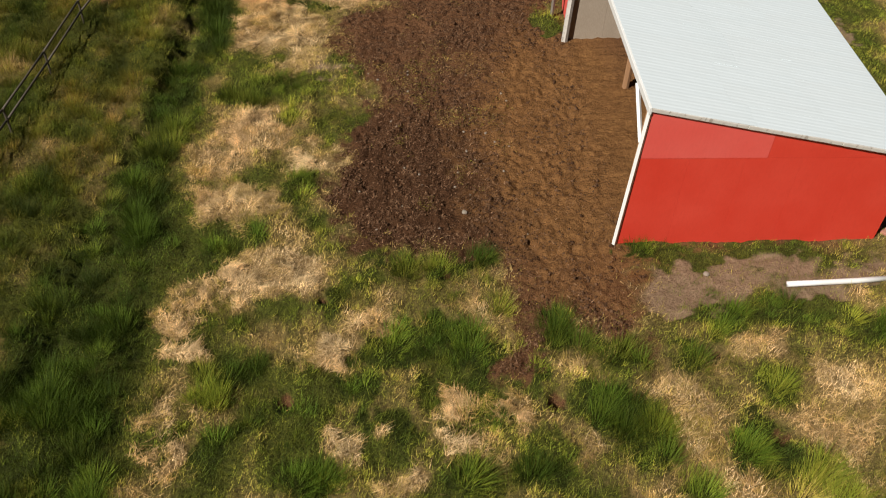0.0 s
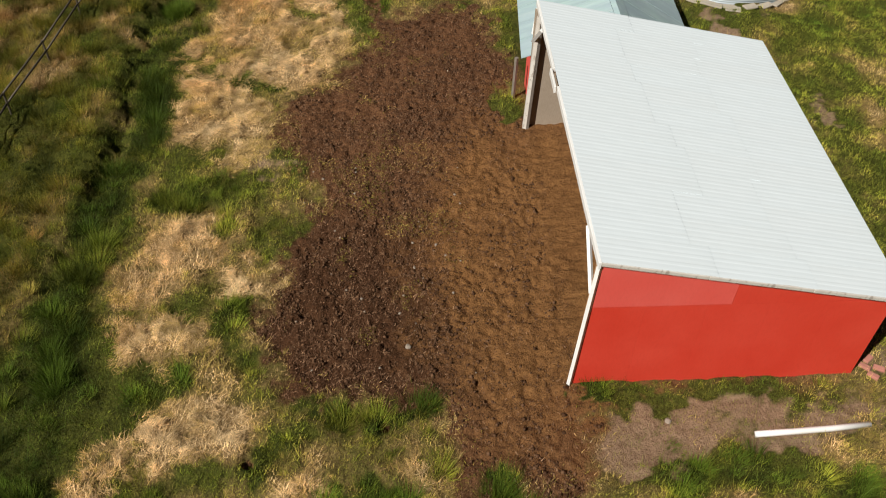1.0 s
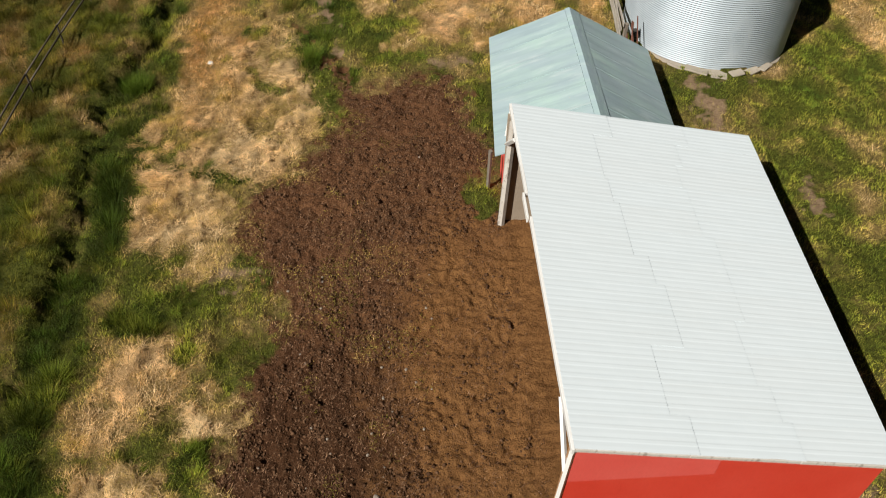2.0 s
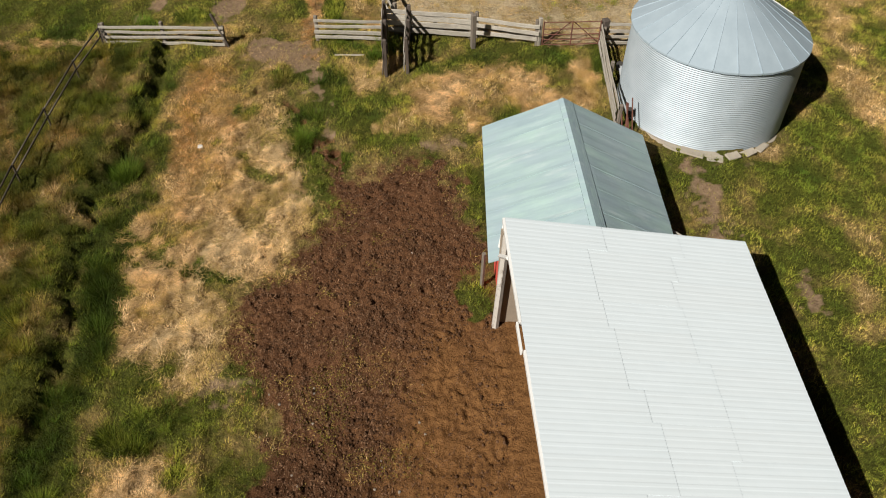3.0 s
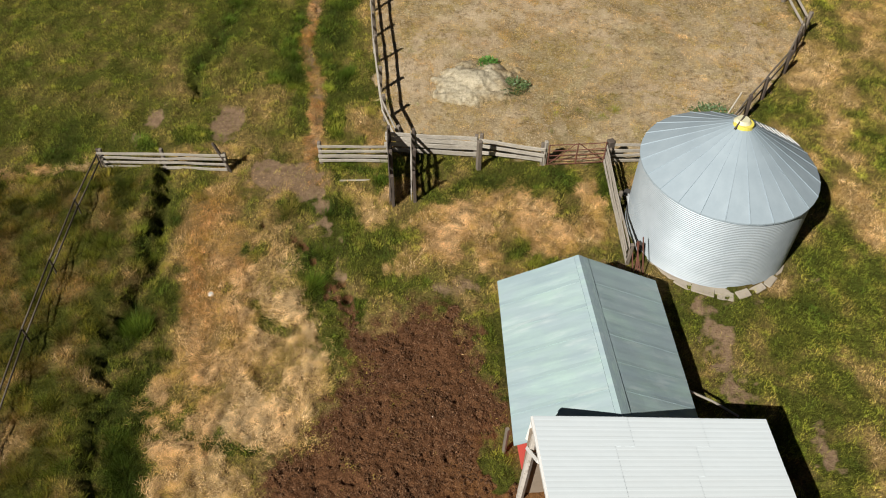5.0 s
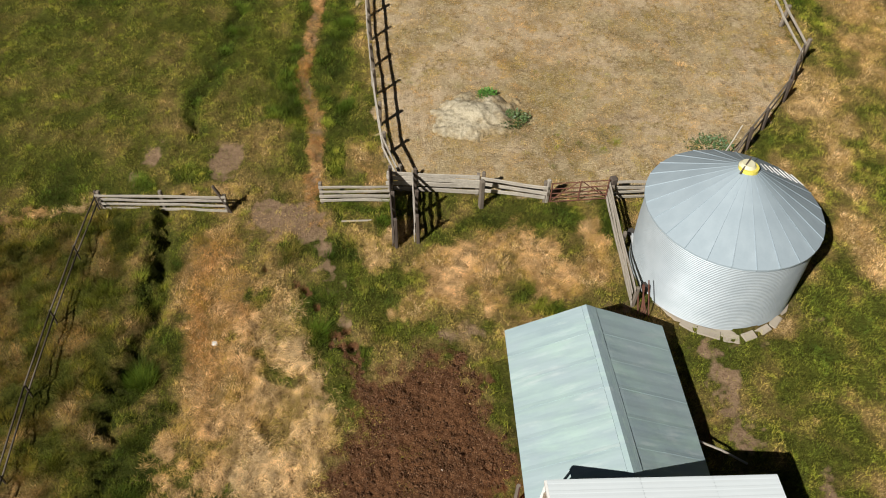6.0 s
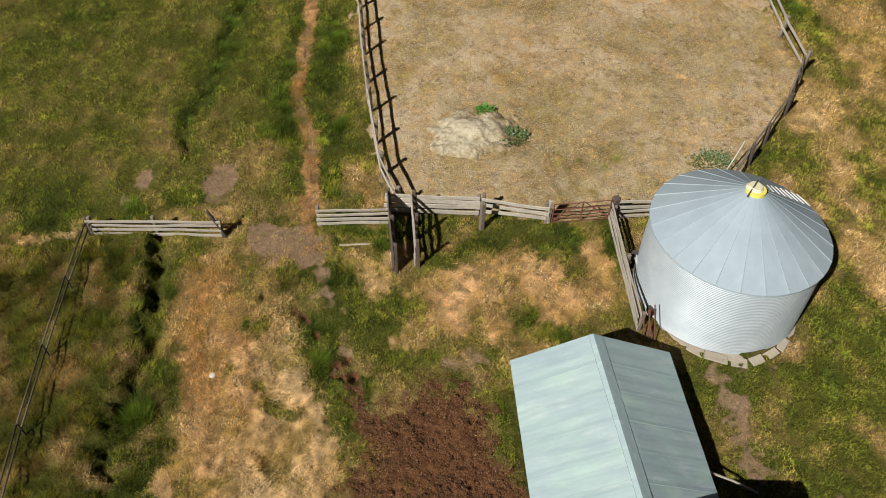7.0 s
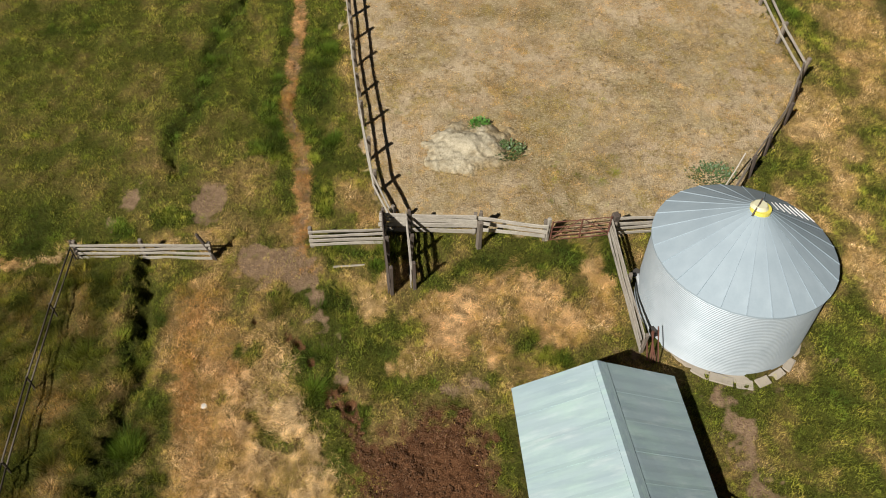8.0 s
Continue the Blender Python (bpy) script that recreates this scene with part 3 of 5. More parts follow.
def build_ground():
    xs, ys = graded(-19.0, 26.0, 0.16, 2500.0, -4.6, 3.2), graded(-10.0, 50.0, 0.16, 2500.0, 4.6, 24.6)
    gx, gy = np.meshgrid(xs, ys)
    x, y = gx.ravel(), gy.ravel()
    mud, straw, bare, corral, lush, dry, ditch, chan = cover(x, y)
    z = relief(x, y, mud, ditch, chan, bare)
    nx, ny = len(xs), len(ys)
    LAND.update(x=xs, y=ys, layers=[v.reshape(ny, nx) for v in (z, mud, straw, bare, corral, lush, dry, ditch)])
    i = np.arange(nx * ny).reshape(ny, nx)
    faces = np.stack([i[:-1, :-1], i[:-1, 1:], i[1:, 1:], i[1:, :-1]], -1).reshape(-1, 4)
    me = mesh_arrays("ground", np.stack([x, y, z], -1), faces, 4)
    paint(me, "cover_a", np.stack([mud, straw, bare, np.ones_like(x)], -1))
    paint(me, "cover_b", np.stack([corral, lush, dry, np.ones_like(x)], -1))
    me.polygons.foreach_set("use_smooth", np.ones(len(faces), bool))
    g = Mat("farm_ground", 0.95)
    g.b.inputs["Specular IOR Level"].default_value = 0.12
    a, b = g.split(g.attr("cover_a")), g.split(g.attr("cover_b"))
    edge = g.maths("MULTIPLY", g.maths("SUBTRACT", g.noise(7, 5, 0.8), 0.5), 1.1)
    a = [g.ramp(g.maths("ADD", v, edge), 0.28, 0.72) for v in (a[0], a[1], a[2])]
    b = [g.ramp(g.maths("ADD", b[0], edge), 0.28, 0.72), b[1], g.maths("ADD", b[2], g.maths("MULTIPLY", edge, 0.5))]
    fine, mid, big = g.noise(38, 5, 0.75), g.noise(6, 5, 0.7), g.noise(0.45, 3, 0.6)
    grain = g.maths("ADD", g.maths("MULTIPLY", g.noise(10, 6, 0.85), 0.65), g.maths("MULTIPLY", fine, 0.35))
    green = g.mix(g.ramp(grain, 0.38, 0.64), (0.012, 0.013, 0.003), (0.128, 0.136, 0.022))
    # ground under lush grass, with the shade of the growth in its colour
    rank_shade = g.mix(g.ramp(grain, 0.38, 0.64), (0.008, 0.010, 0.002), (0.060, 0.074, 0.010))
    green = g.mix(g.ramp(b[1], 0.25, 0.8), green, rank_shade)
    dryc = g.mix(g.ramp(grain, 0.36, 0.64), (0.045, 0.029, 0.012), (0.40, 0.27, 0.108))
    c = g.mix(g.ramp(b[2], 0.35, 0.85), green, dryc)
    strawc = g.mix(g.ramp(grain, 0.36, 0.66), (0.065, 0.038, 0.016), (0.52, 0.345, 0.155))
    c = g.mix(a[1], c, strawc)
    # corral: trampled stubble, pale bits of straw and dark dung all over
    stub = g.mix(g.ramp(mid, 0.3, 0.7), (0.29, 0.220, 0.105), (0.48, 0.385, 0.205))
    blotch = g.ramp(g.noise(0.55, 5, 0.65), 0.42, 0.62)
    stub = g.mix(g.maths("MULTIPLY", blotch, 0.7), stub, (0.235, 0.160, 0.080))
    stub = g.mix(g.maths("MULTIPLY", g.ramp(g.noise(0.9, 4, 0.65), 0.54, 0.68), 0.45), stub, (0.26, 0.22, 0.075))
    stub = g.mix(g.maths("MULTIPLY", g.ramp(g.noise(0.22, 4, 0.6), 0.40, 0.60), 0.75), stub, (0.62, 0.48, 0.32))
    dung = g.maths("MULTIPLY", g.ramp(g.noise(4, 6, 0.75), 0.49, 0.63), g.ramp(g.noise(0.7, 4, 0.65), 0.30, 0.58))
    stub = g.mix(g.maths("MULTIPLY", dung, 0.75), stub, (0.15, 0.10, 0.048))
    stub = g.mix(g.maths("MULTIPLY", g.ramp(g.noise(9.5, 4, 0.8, (1, 1.5, 1)), 0.53, 0.62), 0.6), stub, (0.74, 0.635, 0.44))
    c = g.mix(b[0], c, stub)
    dirt = g.mix(g.ramp(mid, 0.3, 0.7), (0.18, 0.115, 0.068), (0.34, 0.235, 0.148))
    dirt = g.mix(g.ramp(fine, 0.5, 0.85), dirt, (0.20, 0.135, 0.09))
    c = g.mix(a[2], c, dirt)
    # trodden mud: sandy brown before the shed, darker and strewn with straw bits farther out
    wet = g.mix(g.ramp(fine, 0.36, 0.66), (0.044, 0.019, 0.008), (0.230, 0.110, 0.051))
    sandy = g.mix(g.ramp(mid, 0.3, 0.7), (0.130, 0.059, 0.020), (0.275, 0.135, 0.049))
    sandy = g.mix(g.maths("MULTIPLY", g.ramp(g.noise(20, 4, 0.75), 0.55, 0.70), 0.6), sandy, (0.060, 0.028, 0.011))
    pos = g.t.nodes.new("ShaderNodeSeparateXYZ")
    g.t.links.new(g.coord.outputs["Object"], pos.inputs[0])
    dx = g.maths("DIVIDE", g.maths("SUBTRACT", pos.outputs[0], 2.8), 3.0)
    dy = g.maths("DIVIDE", g.maths("SUBTRACT", pos.outputs[1], 12.0), 6.0)
    far = g.maths("SQRT", g.maths("ADD", g.maths("MULTIPLY", dx, dx), g.maths("MULTIPLY", dy, dy)))
    far = g.maths("ADD", far, g.maths("MULTIPLY", g.maths("SUBTRACT", g.noise(0.9, 4, 0.6), 0.5), 0.9))
    ex = g.maths("DIVIDE", g.maths("SUBTRACT", pos.outputs[0], -1.6), 2.4)
    ey = g.maths("DIVIDE", g.maths("SUBTRACT", pos.outputs[1], 10.0), 3.6)
    soak = g.maths("SQRT", g.maths("ADD", g.maths("MULTIPLY", ex, ex), g.maths("MULTIPLY", ey, ey)))
    soak = g.maths("ADD", soak, g.maths("MULTIPLY", g.maths("SUBTRACT", g.noise(0.8, 4, 0.6), 0.5), 1.2))
    wet = g.mix(g.ramp(soak, 1.25, 0.6), wet, g.mix(1.0, wet, (0.50, 0.48, 0.47), "MULTIPLY"))
    mudc = g.mix(g.ramp(far, 0.65, 1.2), sandy, wet)
    bits = g.ramp(g.noise(16, 3, 0.8, (1, 2.2, 1)), 0.64, 0.70)
    some = g.ramp(g.noise(1.1, 3, 0.6), 0.40, 0.66)
    bits = g.maths("MULTIPLY", g.maths("MULTIPLY", bits, some), g.ramp(far, 0.7, 1.2))
    mudc = g.mix(g.maths("MULTIPLY", bits, 0.75), mudc, (0.36, 0.22, 0.13))
    mudc = g.mix(g.maths("MULTIPLY", g.ramp(g.noise(11, 5, 0.75), 0.58, 0.72), 0.45), mudc, (0.040, 0.020, 0.012))
    c = g.mix(a[0], c, mudc)
    c = g.mix(g.maths("MULTIPLY", g.ramp(big, 0.35, 0.7), 0.25), c, g.mix(1.0, c, (0.75, 0.72, 0.70), "MULTIPLY"))
    clod = g.noise(15, 4, 0.7)
    height = g.maths("ADD", g.maths("MULTIPLY", fine, 0.35), g.maths("ADD", g.maths("MULTIPLY", mid, 0.6), clod))
    g.colour(c).bump(height, 1.0, 0.07)
    me.materials.append(g.m)
    return tagged(new("ground", me), "uneven farm ground of trodden mud, straw and dry grass", "ground", kind="structure")


ground = build_ground()


def land_at(x, y):
    """The ground's height and cover at places within the fine part of the sheet."""
    x, y = np.atleast_1d(np.asarray(x, float)), np.atleast_1d(np.asarray(y, float))
    gx, gy = LAND["x"], LAND["y"]
    i = np.clip(np.searchsorted(gx, x) - 1, 0, len(gx) - 2)
    j = np.clip(np.searchsorted(gy, y) - 1, 0, len(gy) - 2)
    u, v = (x - gx[i]) / (gx[i + 1] - gx[i]), (y - gy[j]) / (gy[j + 1] - gy[j])
    return [(a[j, i] * (1 - u) + a[j, i + 1] * u) * (1 - v) + (a[j + 1, i] * (1 - u) + a[j + 1, i + 1] * u) * v for a in LAND["layers"]]


def ground_z(x, y):
    return float(land_at(x, y)[0][0])


# ---- mesh helpers ----
def link_mesh(name, bm, material, parent=None, label="", smooth_faces=False):
    me = bpy.data.meshes.new(name)
    bm.normal_update()
    bm.to_mesh(me)
    bm.free()
    me.materials.append(material)
    if smooth_faces:
        me.polygons.foreach_set("use_smooth", np.ones(len(me.polygons), bool))
    ob = new(name, me)
    if parent is not None:
        ob.parent = parent
    if label:
        ob["label"] = label
    return ob


def part(name, bm, material, parent, label="", smooth_faces=False):
    return link_mesh(name, bm, material, parent, label, smooth_faces)


def share(name, me, parent, m):
    """One more part on an existing mesh."""
    ob = new(name, me)
    ob.parent = parent
    ob.matrix_basis = m
    return ob


def empty(name, label, category, x=0.0, y=0.0, z=0.0, rz=0.0, group=""):
    ob = new(name)
    ob.empty_display_size = 0.2
    ob.matrix_basis = pose(x, y, z, 0, 0, rz)
    return tagged(ob, label, category, group)


def box_bm(sx, sy, sz, bevel=0.01, wobble=0.0, cuts=0, centre=(0, 0, 0)):
    """A bevelled board of that size, a little bent where wobble is given."""
    bm = bmesh.new()
    bmesh.ops.create_cube(bm, size=1.0)
    bmesh.ops.scale(bm, vec=(sx, sy, sz), verts=bm.verts)
    if bevel:
        bmesh.ops.bevel(bm, geom=bm.edges[:], offset=min(bevel, 0.3 * min(sx, sy, sz)), segments=1, affect="EDGES")
    if cuts:
        axis = max(range(3), key=lambda k: (sx, sy, sz)[k])
        size = (sx, sy, sz)[axis]
        normal = [0, 0, 0]
        normal[axis] = 1
        for k in range(1, cuts + 1):
            place = [0, 0, 0]
            place[axis] = -size / 2 + size * k / (cuts + 1)
            bmesh.ops.bisect_plane(bm, geom=bm.verts[:] + bm.edges[:] + bm.faces[:], plane_co=place, plane_no=normal)
    if wobble:
        s = random.uniform(0, 100)
        for v in bm.verts:
            n = noise.noise_vector(Vector((v.co.x * 0.6 + s, v.co.y * 0.6, v.co.z * 0.6)))
            v.co += n * wobble
            v.co += noise.noise_vector(v.co * 6 + Vector((s, 0, 0))) * wobble * 0.25
    bmesh.ops.translate(bm, vec=centre, verts=bm.verts)
    return bm


def tube_bm(points, radius, sides=8, taper=1.0):
    """A round bar along a line of points."""
    bm = bmesh.new()
    rings, n = [], len(points)
    pts = [Vector(p) for p in points]
    for i, p in enumerate(pts):
        d = (pts[min(i + 1, n - 1)] - pts[max(i - 1, 0)]).normalized()
        u = d.cross(Vector((0, 0, 1)) if abs(d.z) < 0.9 else Vector((1, 0, 0))).normalized()
        w = d.cross(u)
        r = radius * (1 + (taper - 1) * i / max(n - 1, 1))
        rings.append([bm.verts.new(p + u * (r * math.cos(2 * math.pi * k / sides)) + w * (r * math.sin(2 * math.pi * k / sides))) for k in range(sides)])
    for a, b in zip(rings, rings[1:]):
        for k in range(sides):
            bm.faces.new((a[k], a[(k + 1) % sides], b[(k + 1) % sides], b[k]))
    bm.faces.new(rings[0][::-1])
    bm.faces.new(rings[-1])
    bmesh.ops.recalc_face_normals(bm, faces=bm.faces[:])
    return bm


def prism_bm(outline, depth, axis="y"):
    """A flat piece with that outline, (u, z) pairs, and a thickness along y (or x)."""
    bm = bmesh.new()
    place = (lambda u, z, d: (u, d, z)) if axis == "y" else (lambda u, z, d: (d, u, z))
    a = [bm.verts.new(place(u, z, -depth / 2)) for u, z in outline]
    b = [bm.verts.new(place(u, z, depth / 2)) for u, z in outline]
    n = len(outline)
    bm.faces.new(a)
    bm.faces.new(b[::-1])
    for k in range(n):
        bm.faces.new((a[k], b[k], b[(k + 1) % n], a[(k + 1) % n]))
    bmesh.ops.recalc_face_normals(bm, faces=bm.faces[:])
    return bm


# ---- open shed with the white roof ----
W_X, E_X, S_Y, N_Y = 3.12, 9.18, 8.28, 17.15
ROOF_W, ROOF_E, ROOF_S, ROOF_N = 3.22, 9.34, 8.12, 17.42
ROOF_ZW, ROOF_ZE = 3.74, 2.46
LEAN_S = 1.6


def roof_z(x):
    return ROOF_ZW + (ROOF_ZE - ROOF_ZW) * (x - ROOF_W) / (ROOF_E - ROOF_W)


def build_open_shed():
    shed = empty("open_shed", "open-fronted red farm shed with a white metal roof", "shed")
    slope = math.atan2(ROOF_ZW - ROOF_ZE, ROOF_E - ROOF_W)
    length = math.hypot(ROOF_ZW - ROOF_ZE, ROOF_E - ROOF_W)
    under = 0.10
    west_x = lambda z: W_X + 0.12 * z / 3.6

    # south wall of painted sheets; the upper corner sheet is more faded
    top = lambda x: roof_z(x) - under
    cuts = [W_X, 4.30, 5.52, 6.74, 7.96, E_X]
    seam = 2.42
    for a, b in zip(cuts, cuts[1:]):
        a0 = west_x(0) if a == W_X else a
        a1 = west_x(min(seam, top(a))) if a == W_X else a
        hi_a, hi_b = min(seam, top(a)), min(seam, top(b))
        ob = part("wall_panel", prism_bm([(a0, -0.15), (b - 0.0015, -0.15), (b - 0.0015, hi_b), (a1, hi_a)], 0.03), RED, shed)
        ob.matrix_basis = pose(0, S_Y, 0, LEAN_S)
    x_end = ROOF_W + (ROOF_ZW - under - seam) / (ROOF_ZW - ROOF_ZE) * (ROOF_E - ROOF_W)
    upper = [[(west_x(seam), seam + 0.004), (5.95, seam + 0.004), (5.95, top(5.95)), (west_x(3.6), top(west_x(3.6)))],
             [(5.955, seam + 0.004), (x_end, seam + 0.004), (5.955, top(5.955))]]
    for k, outline in enumerate(upper):
        ob = part("wall_panel", prism_bm(outline, 0.034), (RED_FADED, RED)[k], shed, "more faded upper sheet" if k == 0 else "")
        ob.matrix_basis = pose(0, S_Y - (0.004 if k == 0 else 0), 0, LEAN_S)
    # north wall: raw plywood inside, red outside
    for a, b in zip(cuts, cuts[1:]):
        ob = part("wall_panel", prism_bm([(a, -0.1), (b - 0.004, -0.1), (b - 0.004, top(b)), (a, top(a))], 0.03), PLY, shed)
        ob.location = (0, N_Y, 0)
    # east wall boards
    n = 8
    for k in range(n):
        y0, y1 = S_Y + 0.02 + (N_Y - S_Y - 0.04) * k / n, S_Y + 0.02 + (N_Y - S_Y - 0.04) * (k + 1) / n
        ob = part("wall_panel", prism_bm([(y0, -0.2), (y1 - 0.004, -0.2), (y1 - 0.004, top(E_X)), (y0, top(E_X))], 0.03, "x"), RED, shed)
        ob.location = (E_X, 0, 0)
    # corner trim, posts, braces of the open side
    ob = part("corner_trim", tube_bm([(W_X - 0.02, S_Y - 0.03, -0.1), (west_x(3.6) - 0.02, S_Y - 0.12, 3.6)], 0.055, 4), WHITE, shed)
    part("corner_post", tube_bm([(W_X + 0.07, S_Y + 0.1, -0.1), (west_x(3.6) + 0.07, S_Y + 0.1, 3.55)], 0.09, 4), WOOD_RAW, shed)
    part("brace", tube_bm([(west_x(2.8) - 0.04, S_Y - 0.10, 2.85), (ROOF_W - 0.02, 9.25, 3.58)], 0.05, 4), WHITE, shed, "white diagonal brace")
    part("middle_post", tube_bm([(4.56, 14.62, -0.1), (4.60, 14.62, 3.32)], 0.10, 8), WOOD_RAW, shed, "bare brown timber post")
    part("far_post", tube_bm([(3.13, 17.02, -0.1), (3.25, 17.02, 3.5)], 0.10, 6), WHITE_WORN, shed, "peeling white post")
    part("far_trim", tube_bm([(3.16, 17.2, 0.0), (3.24, 17.2, 3.5)], 0.06, 4), WHITE_WORN, shed)
    part("far_brace", tube_bm([(3.13, 17.1, 2.75), (3.2, 16.35, 3.52)], 0.06, 4), WHITE, shed)
    part("gable_brace", tube_bm([(3.15, 17.3, 2.85), (3.24, 17.38, 3.6)], 0.05, 4), WHITE, shed)
    part("header_beam", box_bm(0.10, 9.0, 0.20, 0.008, centre=(3.36, 12.75, 3.50)), WOOD_RAW, shed)
    for x in (5.2, 7.2):
        part("purlin", box_bm(0.08, 9.0, 0.14, 0.008, centre=(x, 12.75, roof_z(x) - 0.14)), WOOD_RAW, shed)
    for y in (8.5, 10.6, 12.75, 14.9, 17.0):
        ob = part("rafter", box_bm(length - 0.25, 0.05, 0.14, 0.006), WOOD_RAW, shed)
        ob.matrix_basis = Matrix.Translation(((ROOF_W + ROOF_E) / 2, y, (ROOF_ZW + ROOF_ZE) / 2 - 0.125)) @ pose(0, 0, 0, 0, math.degrees(slope), 0)
    # fascia in two lengths, the southern one a little lower
    part("fascia", box_bm(0.06, 5.5, 0.16, 0.006, 0.006, 6, centre=(ROOF_W - 0.012, 10.85, ROOF_ZW - 0.062)), WHITE, shed)
    part("fascia", box_bm(0.06, 3.1, 0.15, 0.006, 0.006, 6, centre=(ROOF_W - 0.012, 15.87, ROOF_ZW - 0.057)), WHITE, shed)
    part("fascia", box_bm(0.05, 0.75, 0.17, 0.006, 0.006, 3, centre=(ROOF_W - 0.075, 13.98, ROOF_ZW - 0.09)), WHITE, shed)
    # white trim over the south gable edge
    for x0, x1 in ((ROOF_W, 5.3), (5.3, 7.4), (7.4, ROOF_E)):
        mid = (x0 + x1) / 2
        ob = part("gable_trim", box_bm((x1 - x0) / math.cos(slope) - 0.01, 0.035, 0.085, 0.006, 0.006, 4), WHITE_WORN, shed)
        ob.matrix_basis = Matrix.Translation((mid, ROOF_S + 0.0, roof_z(mid) - 0.035)) @ pose(0, 0, 0, 0, math.degrees(slope), 0)

    # ribbed roof sheets, lapped along the slope
    columns, ribs = 12, 3
    width = (ROOF_N - ROOF_S) / columns
    pitch = width / ribs

    def sheet_bm(run):
        bm = bmesh.new()
        prof = []
        for r in range(ribs):
            y0 = r * pitch
            prof += [(y0, 0.0), (y0 + 0.30 * pitch, 0.0024), (y0 + 0.60 * pitch, 0.0), (y0 + 0.70 * pitch, 0.0030), (y0 + 0.90 * pitch, 0.0030)]
        prof.append((width + 0.012, 0.0))
        rows = [[bm.verts.new((u, y, z)) for y, z in prof] for u in (0.0, run * 0.33, run * 0.67, run)]
        for a, b in zip(rows, rows[1:]):
            for k in range(len(prof) - 1):
                bm.faces.new((a[k], b[k], b[k + 1], a[k + 1]))
        low = bmesh.ops.extrude_face_region(bm, geom=bm.faces[:])
        bmesh.ops.translate(bm, vec=(0, 0, -0.006), verts=[g for g in low["geom"] if isinstance(g, bmesh.types.BMVert)])
        bmesh.ops.recalc_face_normals(bm, faces=bm.faces[:])
        return bm

    base = Matrix.Translation((ROOF_W, 0, ROOF_ZW)) @ pose(0, 0, 0, 0, math.degrees(slope), 0)
    meshes = {}
    shift = [(0.36, 0.69), (0.30, 0.66), (0.30, 0.62), (0.41, 0.62), (0.41, 0.66), (0.38, 0.66), (0.33, 0.66), (0.33, 0.62), (0.31, 0.62), (0.30, 0.61), (0.30, 0.64), (0.38, 0.70)]
    for c in range(columns):
        a, b = shift[c]
        for k, (u0, u1) in enumerate(((0.0, a), (a, b), (b, 1.0))):
            run = round((u1 - u0) * length + 0.06, 2)
            m = base @ Matrix.Translation((u0 * length, ROOF_S + c * width, 0.016 - 0.006 * k + 0.001 * (c % 2))) @ pose(0, 0, 0, 0, -random.uniform(0.01, 0.10), random.uniform(-0.1, 0.1))
            if run in meshes:
                share("roof_sheet", meshes[run], shed, m)
            else:
                ob = part("roof_sheet", sheet_bm(run), WHITE_ROOF, shed)
                ob.matrix_basis = m
                meshes[run] = ob.data
    # dark sheet under the roof, standing in for the shadow gap at its northern end
    ob = part("roof_deck", box_bm(length - 0.1, ROOF_N - ROOF_S - 0.08, 0.02, 0.0), WOOD_DARK, shed)
    ob.matrix_basis = Matrix.Translation(((ROOF_W + ROOF_E) / 2, (ROOF_S + ROOF_N) / 2, (ROOF_ZW + ROOF_ZE) / 2 - 0.03)) @ pose(0, 0, 0, 0, math.degrees(slope), 0)
    return shed


build_open_shed()


